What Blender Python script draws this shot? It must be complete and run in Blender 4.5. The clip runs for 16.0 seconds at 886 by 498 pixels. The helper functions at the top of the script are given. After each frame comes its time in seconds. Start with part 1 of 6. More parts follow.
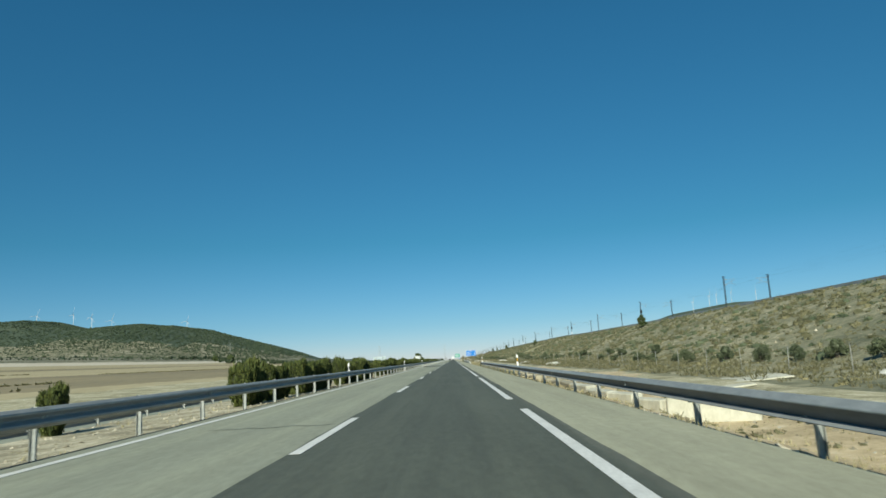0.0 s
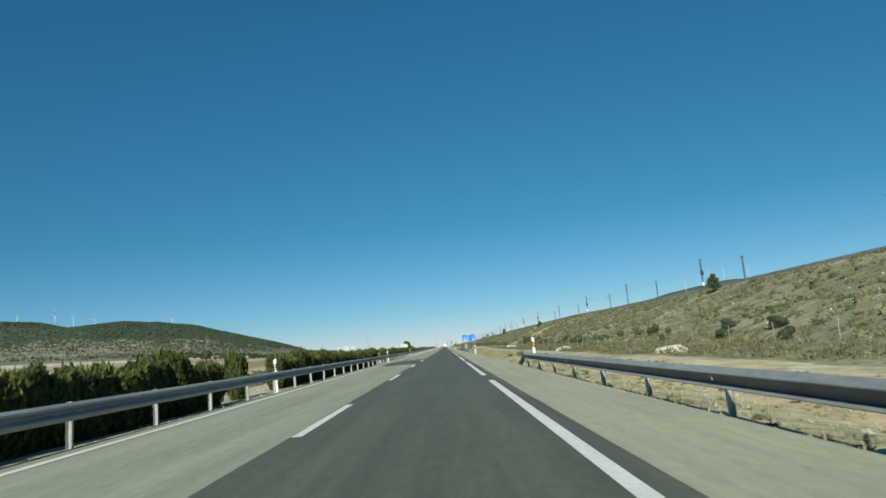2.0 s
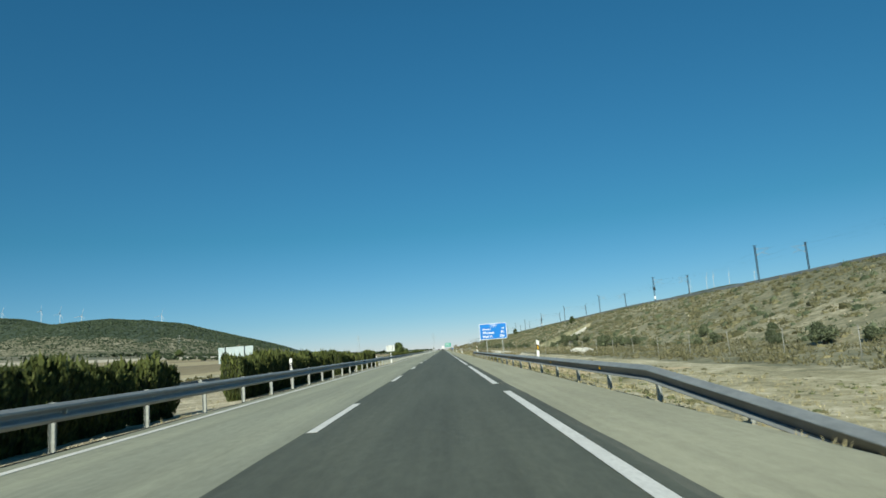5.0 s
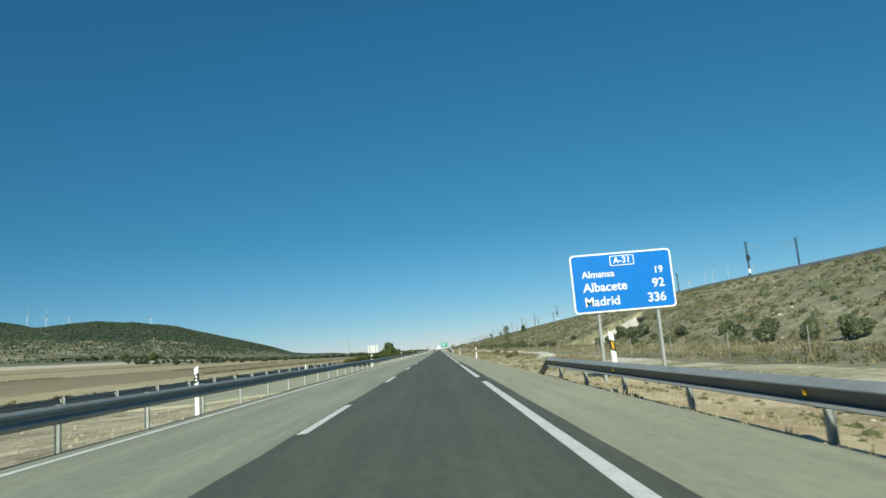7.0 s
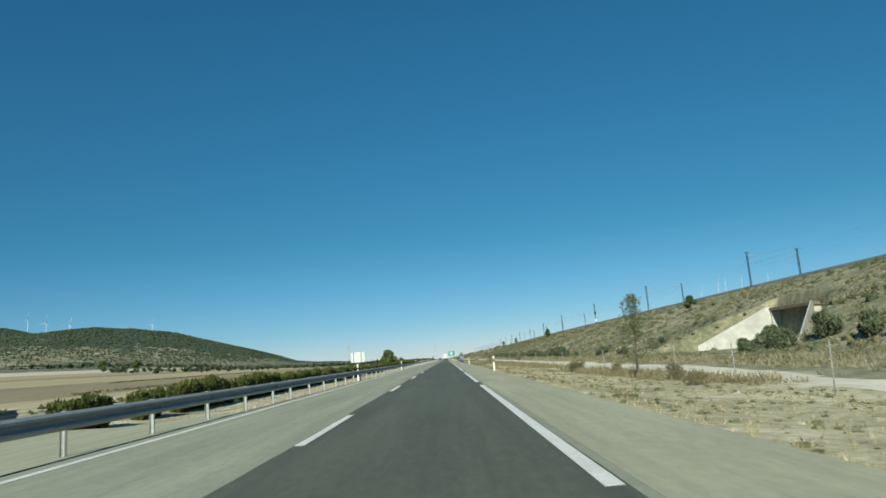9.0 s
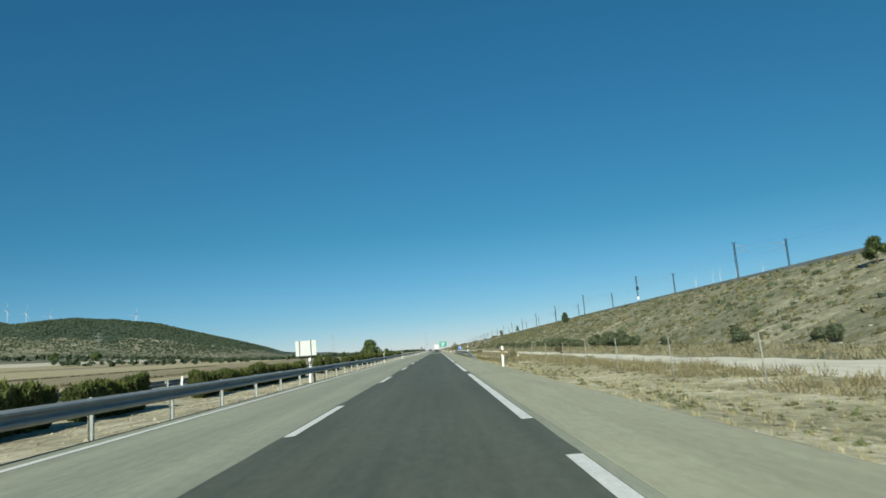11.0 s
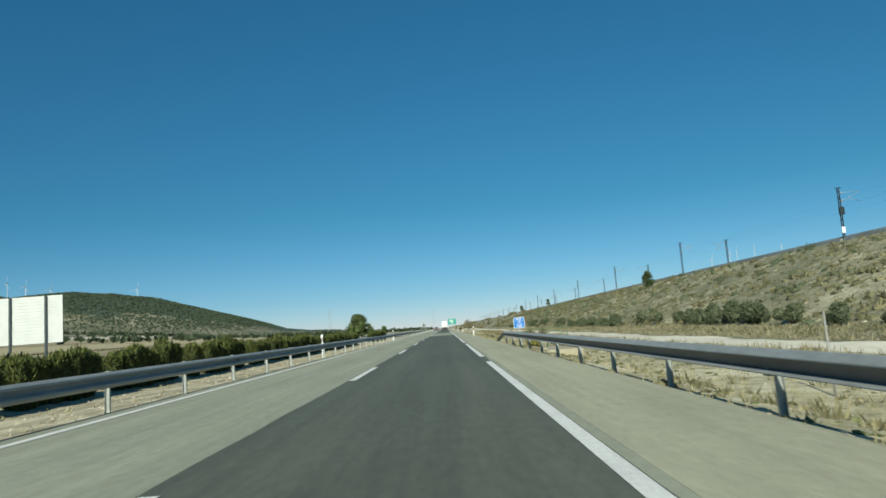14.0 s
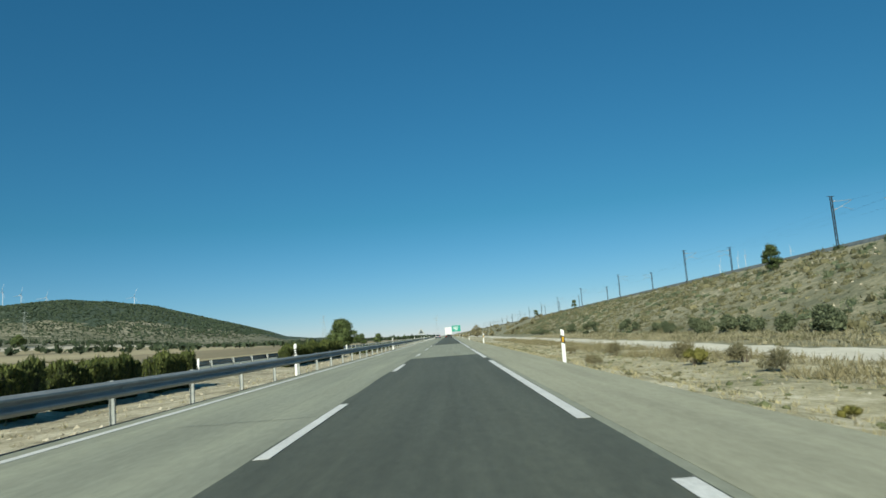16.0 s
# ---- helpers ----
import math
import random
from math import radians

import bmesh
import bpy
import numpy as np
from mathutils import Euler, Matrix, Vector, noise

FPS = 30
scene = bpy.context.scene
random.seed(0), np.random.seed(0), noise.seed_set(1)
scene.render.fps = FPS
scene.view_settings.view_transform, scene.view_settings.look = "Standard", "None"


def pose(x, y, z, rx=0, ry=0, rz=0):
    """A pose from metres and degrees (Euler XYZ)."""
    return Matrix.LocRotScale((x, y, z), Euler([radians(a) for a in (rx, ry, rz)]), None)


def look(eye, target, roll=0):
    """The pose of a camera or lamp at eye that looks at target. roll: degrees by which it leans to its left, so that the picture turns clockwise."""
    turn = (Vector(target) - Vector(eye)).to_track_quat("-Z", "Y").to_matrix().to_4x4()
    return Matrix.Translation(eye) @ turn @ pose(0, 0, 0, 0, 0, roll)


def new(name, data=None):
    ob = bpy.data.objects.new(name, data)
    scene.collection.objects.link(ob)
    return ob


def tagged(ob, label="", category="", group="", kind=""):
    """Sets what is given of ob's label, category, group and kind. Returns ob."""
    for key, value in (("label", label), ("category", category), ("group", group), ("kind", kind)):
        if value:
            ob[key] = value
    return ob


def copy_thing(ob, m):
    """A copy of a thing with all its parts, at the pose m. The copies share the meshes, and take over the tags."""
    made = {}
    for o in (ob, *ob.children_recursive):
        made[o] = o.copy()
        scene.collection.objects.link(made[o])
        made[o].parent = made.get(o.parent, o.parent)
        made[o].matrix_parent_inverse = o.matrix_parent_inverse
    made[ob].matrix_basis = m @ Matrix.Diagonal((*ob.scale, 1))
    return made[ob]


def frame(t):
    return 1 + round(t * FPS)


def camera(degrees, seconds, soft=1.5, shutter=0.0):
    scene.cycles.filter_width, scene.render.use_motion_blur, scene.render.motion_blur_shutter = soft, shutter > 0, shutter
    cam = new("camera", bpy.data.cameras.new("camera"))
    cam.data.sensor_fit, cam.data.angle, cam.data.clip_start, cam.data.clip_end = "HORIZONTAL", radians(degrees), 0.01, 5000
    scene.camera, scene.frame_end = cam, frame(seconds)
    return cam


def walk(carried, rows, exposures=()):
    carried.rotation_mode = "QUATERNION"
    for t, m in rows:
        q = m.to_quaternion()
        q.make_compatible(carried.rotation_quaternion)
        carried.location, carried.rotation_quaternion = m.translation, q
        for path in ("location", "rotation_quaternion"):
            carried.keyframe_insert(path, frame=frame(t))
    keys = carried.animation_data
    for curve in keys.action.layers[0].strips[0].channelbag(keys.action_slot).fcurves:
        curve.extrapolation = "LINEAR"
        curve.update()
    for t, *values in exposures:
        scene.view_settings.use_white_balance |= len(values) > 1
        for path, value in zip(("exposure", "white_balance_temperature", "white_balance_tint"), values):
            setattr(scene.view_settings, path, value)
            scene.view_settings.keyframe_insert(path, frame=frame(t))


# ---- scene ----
cam = camera(65.24, 16.0, soft=1.6, shutter=0.05)
EYE = 1.108
# seconds, metres across the road, metres along it, then yaw, pitch and roll in degrees
PATH = [
    (0.0, 2.11, 0.00, 0.33, 9.07, -3.20),
    (0.5, 2.19, 16.35, -0.69, 8.36, -4.80),
    (1.0, 2.26, 33.17, -0.12, 7.88, -5.02),
    (1.5, 2.22, 49.95, -0.26, 8.11, -4.88),
    (2.0, 2.25, 66.92, -0.52, 8.01, -5.12),
    (2.5, 2.28, 83.68, -0.27, 8.13, -4.93),
    (3.0, 2.14, 100.64, -0.45, 8.18, -4.88),
    (3.5, 2.13, 117.56, -0.28, 8.34, -4.47),
    (4.0, 2.06, 134.51, -0.42, 8.21, -4.51),
    (6.5, 2.16, 219.33, -0.83, 8.20, -4.39),
    (7.0, 2.20, 236.32, -1.02, 8.20, -4.98),
    (7.5, 2.25, 253.34, -0.92, 8.14, -4.86),
    (8.0, 2.18, 270.45, -0.99, 8.49, -4.59),
    (8.5, 2.29, 287.55, -0.64, 8.78, -4.54),
    (9.0, 2.25, 304.69, -0.48, 8.96, -4.63),
    (9.5, 2.27, 321.88, -0.55, 9.06, -4.52),
    (10.0, 2.18, 338.71, -1.17, 8.98, -4.17),
    (12.5, 2.46, 422.50, -0.72, 7.07, -5.25),
    (13.0, 2.29, 438.22, -0.50, 7.50, -4.80),
    (13.5, 2.50, 453.71, -0.06, 6.82, -5.05),
    (14.0, 2.30, 468.46, -0.28, 6.46, -4.19),
    (14.5, 2.25, 483.46, -0.22, 6.47, -4.83),
    (15.0, 2.30, 498.77, 0.23, 6.58, -4.80),
    (15.5, 2.08, 513.57, -0.13, 6.78, -4.58),
    (16.0, 1.97, 529.07, -0.08, 7.09, -4.35),
]


def drive_pose(x, y, yaw, pitch, roll):
    a, b = radians(yaw), radians(pitch)
    ahead = Vector((-math.sin(a) * math.cos(b), math.cos(a) * math.cos(b), math.sin(b)))
    eye = Vector((x, y, EYE))
    return look(eye, eye + ahead, roll)


walk(cam, [(t, drive_pose(x, y, yaw, pitch, roll)) for t, x, y, yaw, pitch, roll in PATH], exposures=((0.0, 0.29, 6500.0, 2.0), (16.0, 0.29, 6500.0, 2.0)))

# ---- sky and sun ----
SUN_ELEVATION = 32.0
SUN_AZIMUTH = 192.0  # degrees clockwise from straight ahead: behind the driver, a little to the left
world = bpy.data.worlds.new("sky")
scene.world = world
world.use_nodes = True
wn = world.node_tree
wn.nodes.clear()
sky = wn.nodes.new("ShaderNodeTexSky")
sky.sky_type = "NISHITA"
sky.sun_disc = False
sky.sun_elevation = radians(SUN_ELEVATION)
sky.sun_rotation = radians(SUN_AZIMUTH)
sky.altitude = 700
sky.air_density = 1.0
sky.dust_density = 0.0
sky.ozone_density = 10.0
bg = wn.nodes.new("ShaderNodeBackground")
bg.inputs["Strength"].default_value = 0.115
wo = wn.nodes.new("ShaderNodeOutputWorld")
tint = wn.nodes.new("ShaderNodeMix")
tint.data_type, tint.blend_type = "RGBA", "MULTIPLY"
tint.inputs[0].default_value = 1.0
# paler haze towards the horizon, deeper blue above
geo = wn.nodes.new("ShaderNodeTexCoord")
sep = wn.nodes.new("ShaderNodeSeparateXYZ")
haze = wn.nodes.new("ShaderNodeValToRGB")
stops = haze.color_ramp.elements
stops.new(0.5), stops.new(0.5)
for e, (pos, col) in zip(stops, ((0.0, (0.67, 0.595, 0.625)), (0.05, (0.505, 0.56, 0.55)), (0.17, (0.317, 0.56, 0.48)), (0.45, (0.328, 0.695, 0.605)))):
    e.position, e.color = pos, (*col, 1)
wn.links.new(geo.outputs["Generated"], sep.inputs[0])
wn.links.new(sep.outputs[2], haze.inputs[0])
wn.links.new(haze.outputs[0], tint.inputs[7])
wn.links.new(sky.outputs[0], tint.inputs[6])
wn.links.new(tint.outputs[2], bg.inputs[0])
wn.links.new(bg.outputs[0], wo.inputs[0])
sun_data = bpy.data.lights.new("sun", "SUN")
sun_data.energy = 4.65
sun_data.angle = radians(0.55)
sun_data.color = (1.0, 0.96, 0.83)
sun = new("sun", sun_data)
_e, _a = radians(SUN_ELEVATION), radians(SUN_AZIMUTH)
sun.matrix_world = look((200 * math.sin(_a) * math.cos(_e), 200 * math.cos(_a) * math.cos(_e), 200 * math.sin(_e)), (0, 0, 0))


# ---- materials ----
def material(name, rough=0.8, metal=0.0):
    m = bpy.data.materials.new(name)
    m.use_nodes = True
    p = m.node_tree.nodes["Principled BSDF"]
    p.inputs["Roughness"].default_value = rough
    p.inputs["Metallic"].default_value = metal
    return m, m.node_tree, p


def coords(nt, scale=(1, 1, 1)):
    g = nt.nodes.new("ShaderNodeNewGeometry")
    mp = nt.nodes.new("ShaderNodeMapping")
    mp.inputs["Scale"].default_value = scale
    nt.links.new(g.outputs["Position"], mp.inputs["Vector"])
    return mp.outputs[0]


def noise_tex(nt, vec, scale, detail=4.0, rough=0.55):
    n = nt.nodes.new("ShaderNodeTexNoise")
    n.inputs["Scale"].default_value = scale
    n.inputs["Detail"].default_value = detail
    n.inputs["Roughness"].default_value = rough
    nt.links.new(vec, n.inputs["Vector"])
    return n.outputs["Fac"]


def ramp(nt, fac, stops):
    r = nt.nodes.new("ShaderNodeValToRGB")
    els = r.color_ramp.elements
    while len(els) < len(stops):
        els.new(0.5)
    for e, (pos, col) in zip(els, stops):
        e.position = pos
        e.color = (*col, 1)
    nt.links.new(fac, r.inputs[0])
    return r.outputs[0]


def mixed(nt, kind, fac, a, b):
    n = nt.nodes.new("ShaderNodeMix")
    n.data_type = "RGBA"
    n.blend_type = kind
    for key, v in ((0, fac), (6, a), (7, b)):
        if isinstance(v, (int, float)):
            n.inputs[key].default_value = v
        elif isinstance(v, tuple):
            n.inputs[key].default_value = (*v, 1)
        else:
            nt.links.new(v, n.inputs[key])
    return n.outputs[2]


def bump(nt, p, height, strength, dist):
    b = nt.nodes.new("ShaderNodeBump")
    b.inputs["Strength"].default_value = strength
    b.inputs["Distance"].default_value = dist
    nt.links.new(height, b.inputs["Height"])
    nt.links.new(b.outputs[0], p.inputs["Normal"])


def surface(name, dark, light, fine, coarse, rough=0.85, metal=0.0, relief=0.3, depth=0.01, stretch=(1, 1, 1), blotch=0.35):
    """A two-scale mottled surface between two base colours."""
    m, nt, p = material(name, rough, metal)
    v = coords(nt, stretch)
    f = noise_tex(nt, v, fine, 5.0, 0.65)
    c = noise_tex(nt, v, coarse, 4.0, 0.55)
    base = ramp(nt, f, [(0.3, dark), (0.7, light)])
    mean = tuple(1 - blotch * 1.0 for _ in range(3))
    tone = ramp(nt, c, [(0.32, mean), (0.68, (1, 1, 1))])
    nt.links.new(mixed(nt, "MULTIPLY", 1.0, base, tone), p.inputs["Base Color"])
    if relief:
        bump(nt, p, f, relief, depth)
    return m


def patchy(name, stops, fine, mid, coarse, rough=0.95, relief=0.8, depth=0.05):
    """Natural ground: four or five base colours spread by noise at three scales."""
    m, nt, p = material(name, rough)
    v = coords(nt)
    f, c, b = noise_tex(nt, v, fine, 6.0, 0.7), noise_tex(nt, v, mid, 5.0, 0.6), noise_tex(nt, v, coarse, 3.0, 0.5)
    s1 = nt.nodes.new("ShaderNodeMix")
    s1.inputs[0].default_value = 0.5
    nt.links.new(f, s1.inputs[2])
    nt.links.new(c, s1.inputs[3])
    s2 = nt.nodes.new("ShaderNodeMix")
    s2.inputs[0].default_value = 0.33
    nt.links.new(s1.outputs[0], s2.inputs[2])
    nt.links.new(b, s2.inputs[3])
    nt.links.new(ramp(nt, s2.outputs[0], stops), p.inputs["Base Color"])
    bump(nt, p, s1.outputs[0], relief, depth)
    return m


def asphalt(name, dark, light, rough, tracks, blotch):
    """Asphalt with stone grain, long streaks, blotches and two faint polished wheel tracks at the given x."""
    m, nt, p = material(name, rough)
    v, long = coords(nt), coords(nt, (1, 0.03, 1))
    f = noise_tex(nt, v, 85, 3.0, 0.8)
    g = noise_tex(nt, coords(nt, (1, 0.3, 1)), 9, 5.0, 0.7)
    mixfg = nt.nodes.new("ShaderNodeMix")
    mixfg.inputs[0].default_value = 0.45
    nt.links.new(f, mixfg.inputs[2])
    nt.links.new(g, mixfg.inputs[3])
    base = ramp(nt, mixfg.outputs[0], [(0.34, dark), (0.66, light)])
    k = 1 - blotch
    tone = ramp(nt, noise_tex(nt, coords(nt, (1, 0.3, 1)), 0.45, 4.0, 0.6), [(0.32, (k, k, k)), (0.68, (1.04, 1.04, 1.04))])
    base = mixed(nt, "MULTIPLY", 1.0, base, tone)
    streak = ramp(nt, noise_tex(nt, long, 3.2, 4.0, 0.6), [(0.35, (k, k, k)), (0.6, (1.05, 1.05, 1.05))])
    base = mixed(nt, "MULTIPLY", 1.0, base, streak)
    sep = nt.nodes.new("ShaderNodeSeparateXYZ")
    nt.links.new(v, sep.inputs[0])
    for x in tracks:
        a = nt.nodes.new("ShaderNodeMath")
        a.operation = "SUBTRACT"
        a.inputs[1].default_value = x
        nt.links.new(sep.outputs[0], a.inputs[0])
        b = nt.nodes.new("ShaderNodeMath")
        b.operation = "ABSOLUTE"
        nt.links.new(a.outputs[0], b.inputs[0])
        base = mixed(nt, "MULTIPLY", 1.0, base, ramp(nt, b.outputs[0], [(0.0, (1.12, 1.11, 1.09)), (0.55, (1, 1, 1))]))
    nt.links.new(base, p.inputs["Base Color"])
    bump(nt, p, f, 0.45, 0.006)
    return m


M_LANE = asphalt("new_asphalt", (0.060, 0.068, 0.052), (0.116, 0.127, 0.097), 0.8, (0.8, 2.75), 0.14)
M_OLD = asphalt("old_asphalt", (0.205, 0.217, 0.164), (0.332, 0.345, 0.266), 0.88, (-2.75, -0.95), 0.09)
M_SHOULDER = asphalt("shoulder_asphalt", (0.274, 0.272, 0.192), (0.418, 0.413, 0.300), 0.9, (-90.0, -91.0), 0.1)
M_EDGE = asphalt("worn_lane_edge", (0.085, 0.091, 0.071), (0.155, 0.163, 0.129), 0.86, (-90.0, -91.0), 0.3)
M_PATCH = surface("patch_asphalt", (0.075, 0.079, 0.068), (0.115, 0.119, 0.104), 60, 0.6, 0.85, 0, 0.3, 0.006, (1, 0.3, 1), 0.25)
M_PAINT = surface("road_paint", (0.60, 0.60, 0.57), (0.78, 0.78, 0.75), 25, 2.0, 0.7, 0, 0.1, 0.002, (1, 0.5, 1), 0.15)
M_TAR = surface("tar", (0.015, 0.015, 0.016), (0.03, 0.03, 0.03), 30, 2, 0.6)
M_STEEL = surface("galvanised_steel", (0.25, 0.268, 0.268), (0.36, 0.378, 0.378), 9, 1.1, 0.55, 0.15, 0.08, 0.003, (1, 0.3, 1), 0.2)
# two darker copies of the steel, for shade painted into the beams
M_STEEL_SHADE = surface("shaded_steel", (0.070, 0.077, 0.080), (0.125, 0.134, 0.138), 7, 0.9, 0.5, 0.1, 0.08, 0.003, (1, 0.25, 1), 0.25)
M_ZINC_SHADE = surface("shaded_zinc", (0.18, 0.205, 0.22), (0.26, 0.285, 0.30), 7, 0.9, 0.5, 0.15, 0.08, 0.003, (1, 0.25, 1), 0.2)
M_POST = surface("galvanised_post", (0.29, 0.31, 0.295), (0.42, 0.44, 0.42), 12, 1.5, 0.55, 0.25, 0.08, 0.003, (1, 1, 1), 0.15)
M_WHITE = surface("white_plastic", (0.72, 0.72, 0.70), (0.85, 0.85, 0.83), 15, 2, 0.5, 0, 0.05, 0.002, (1, 1, 1), 0.1)
M_BLACK = surface("black_band", (0.012, 0.012, 0.013), (0.025, 0.025, 0.025), 15, 2, 0.5)
M_AMBER = surface("amber_reflector", (0.55, 0.32, 0.01), (0.75, 0.45, 0.02), 20, 3, 0.3)
M_STAINED = surface("soil_stained_concrete", (0.17, 0.135, 0.09), (0.26, 0.215, 0.15), 6, 0.7, 0.95, 0, 0.3, 0.02, (1, 1, 1), 0.3)
M_TANCRETE = surface("dusty_shaded_concrete", (0.33, 0.295, 0.205), (0.45, 0.41, 0.30), 7, 0.8, 0.92, 0, 0.3, 0.012, (1, 1, 1), 0.3)
M_CONCRETE = surface("concrete", (0.50, 0.49, 0.44), (0.66, 0.65, 0.59), 8, 0.6, 0.9, 0, 0.25, 0.01, (1, 1, 1), 0.3)
M_GRAVEL = patchy("median_gravel", [(0.36, (0.10, 0.09, 0.058)), (0.45, (0.26, 0.23, 0.15)), (0.53, (0.45, 0.40, 0.275)), (0.62, (0.66, 0.61, 0.46))], 20, 3.6, 0.5)
M_VERGE = patchy("dry_verge", [(0.37, (0.12, 0.118, 0.062)), (0.44, (0.26, 0.24, 0.142)), (0.52, (0.42, 0.38, 0.245)), (0.60, (0.62, 0.575, 0.43))], 9, 1.6, 0.22)
M_SAND = patchy("sandy_earth", [(0.36, (0.24, 0.185, 0.10)), (0.45, (0.42, 0.33, 0.195)), (0.53, (0.53, 0.425, 0.26)), (0.62, (0.66, 0.57, 0.41))], 5, 0.9, 0.2)
M_SLOPE = patchy("scrub_slope", [(0.37, (0.095, 0.104, 0.06)), (0.46, (0.165, 0.164, 0.097)), (0.54, (0.26, 0.244, 0.152)), (0.63, (0.45, 0.41, 0.285))], 1.6, 0.4, 0.06, 0.95, 0.5, 0.08)
M_TRACK = surface("pale_dirt_track", (0.58, 0.54, 0.43), (0.74, 0.70, 0.58), 2.0, 0.2, 0.95, 0, 0.4, 0.03, (1, 0.4, 1), 0.2)
M_FIELD_TAN = surface("stubble_field", (0.35, 0.295, 0.165), (0.48, 0.41, 0.25), 0.6, 0.02, 0.95, 0, 0.3, 0.05, (1, 0.12, 1), 0.22)
M_FIELD_BROWN = surface("ploughed_field", (0.22, 0.18, 0.10), (0.33, 0.275, 0.16), 0.5, 0.02, 0.95, 0, 0.4, 0.05, (1, 0.12, 1), 0.3)
M_FIELD_PALE = surface("chalky_field", (0.52, 0.46, 0.35), (0.66, 0.60, 0.48), 0.4, 0.015, 0.95, 0, 0.3, 0.05, (1, 0.12, 1), 0.2)
M_FAR_SCRUB = patchy("far_scrub", [(0.38, (0.06, 0.07, 0.036)), (0.46, (0.11, 0.113, 0.064)), (0.54, (0.165, 0.158, 0.098)), (0.64, (0.34, 0.31, 0.23))], 0.12, 0.03, 0.005, 0.95, 0.0, 0.1)


def terraces(mat):
    """Pale stony terrace banks running across the lower hill."""
    nt = mat.node_tree
    p = nt.nodes["Principled BSDF"]
    base = p.inputs["Base Color"].links[0].from_socket
    g = nt.nodes.new("ShaderNodeNewGeometry")
    mp = nt.nodes.new("ShaderNodeMapping")
    mp.inputs["Rotation"].default_value = (0, 0, radians(-24))
    mp.inputs["Scale"].default_value = (0.012, 0.06, 0.06)
    nt.links.new(g.outputs["Position"], mp.inputs["Vector"])
    band = ramp(nt, noise_tex(nt, mp.outputs[0], 1.0, 4.0, 0.6), [(0.54, (0, 0, 0)), (0.64, (0.8, 0.8, 0.8))])
    nt.links.new(mixed(nt, "MIX", band, base, (0.36, 0.33, 0.24)), p.inputs["Base Color"])


terraces(M_FAR_SCRUB)
M_FOREST = patchy("far_pine_forest", [(0.38, (0.034, 0.055, 0.034)), (0.50, (0.047, 0.07, 0.042)), (0.60, (0.07, 0.09, 0.052)), (0.67, (0.17, 0.16, 0.11))], 0.07, 0.016, 0.004, 0.95, 0.0, 0.1)


# ---- mesh helpers ----
def mesh_from(name, verts, faces, mats=(), index=None, smooth=False):
    me = bpy.data.meshes.new(name)
    me.from_pydata(verts, [], faces)
    for m in mats:
        me.materials.append(m)
    if index is not None:
        me.polygons.foreach_set("material_index", index)
    if smooth:
        me.polygons.foreach_set("use_smooth", [True] * len(me.polygons))
    me.update()
    return me


def finish(name, bm, mat):
    me = bpy.data.meshes.new(name)
    bm.to_mesh(me)
    bm.free()
    for m in mat if isinstance(mat, (list, tuple)) else (mat,):
        me.materials.append(m)
    return me


def part(name, bm, mat, parent, label="", at=None):
    """One mesh object under a thing or a part; bm is a bmesh or a finished mesh."""
    me = bm if isinstance(bm, bpy.types.Mesh) else finish(name, bm, mat)
    ob = new(name, me)
    ob.parent = parent
    if at is not None:
        ob.matrix_basis = at
    if label:
        tagged(ob, label)
    return ob


def empty(name, m, label, category, group="", kind=""):
    ob = new(name)
    ob.matrix_basis = m
    ob.empty_display_size = 0.2
    return tagged(ob, label, category, group, kind)


def add_box(bm, sx, sy, sz, m=None, bevel=0.0, mat=0):
    """A box sx by sy by sz round the origin of m, with its edges bevelled."""
    r = bmesh.ops.create_cube(bm, size=1.0, matrix=(m or Matrix()) @ Matrix.Diagonal((sx, sy, sz, 1)))
    faces = list({f for v in r["verts"] for f in v.link_faces})
    for f in faces:
        f.material_index = mat
    if bevel:
        edges = list({e for v in r["verts"] for e in v.link_edges})
        b = bmesh.ops.bevel(bm, geom=edges, offset=bevel, segments=1, affect="EDGES")
        for f in b["faces"]:
            f.material_index = mat
    return bm


def add_tube(bm, a, b, ra, rb, sides=8, mat=0):
    a, b = Vector(a), Vector(b)
    q = (b - a).to_track_quat("Z", "Y").to_matrix().to_4x4()
    m = Matrix.Translation((a + b) / 2) @ q
    r = bmesh.ops.create_cone(bm, cap_ends=True, segments=sides, radius1=ra, radius2=rb, depth=(b - a).length, matrix=m)
    for f in {f for v in r["verts"] for f in v.link_faces}:
        f.material_index = mat
        f.smooth = len(f.verts) == 4
    return bm


def add_prism(bm, outline, y0, y1, mat=0):
    """A closed outline of (x, z) drawn out from y0 to y1."""
    a = [bm.verts.new((x, y0, z)) for x, z in outline]
    b = [bm.verts.new((x, y1, z)) for x, z in outline]
    n = len(outline)
    fs = [bm.faces.new((a[i], a[(i + 1) % n], b[(i + 1) % n], b[i])) for i in range(n)]
    fs += [bm.faces.new(a[::-1]), bm.faces.new(b)]
    for f in fs:
        f.material_index = mat
    bmesh.ops.recalc_face_normals(bm, faces=fs)
    return bm


# ---- the ground ----
def smooth01(a, b, v):
    t = np.clip((v - a) / (b - a), 0, 1)
    return t * t * (3 - 2 * t)


def ridge_x(y):
    return np.interp(y, [430, 610], [66.0, 56.0])


def ridge_z(y):
    return np.interp(y, [100, 230, 342, 400, 430, 610, 800, 1100], [9.3, 9.2, 9.6, 10.3, 10.35, 8.8, 8.2, 7.2])


def foot_x(y):
    return np.interp(y, [0, 430, 610], [30.0, 34.0, 29.0])


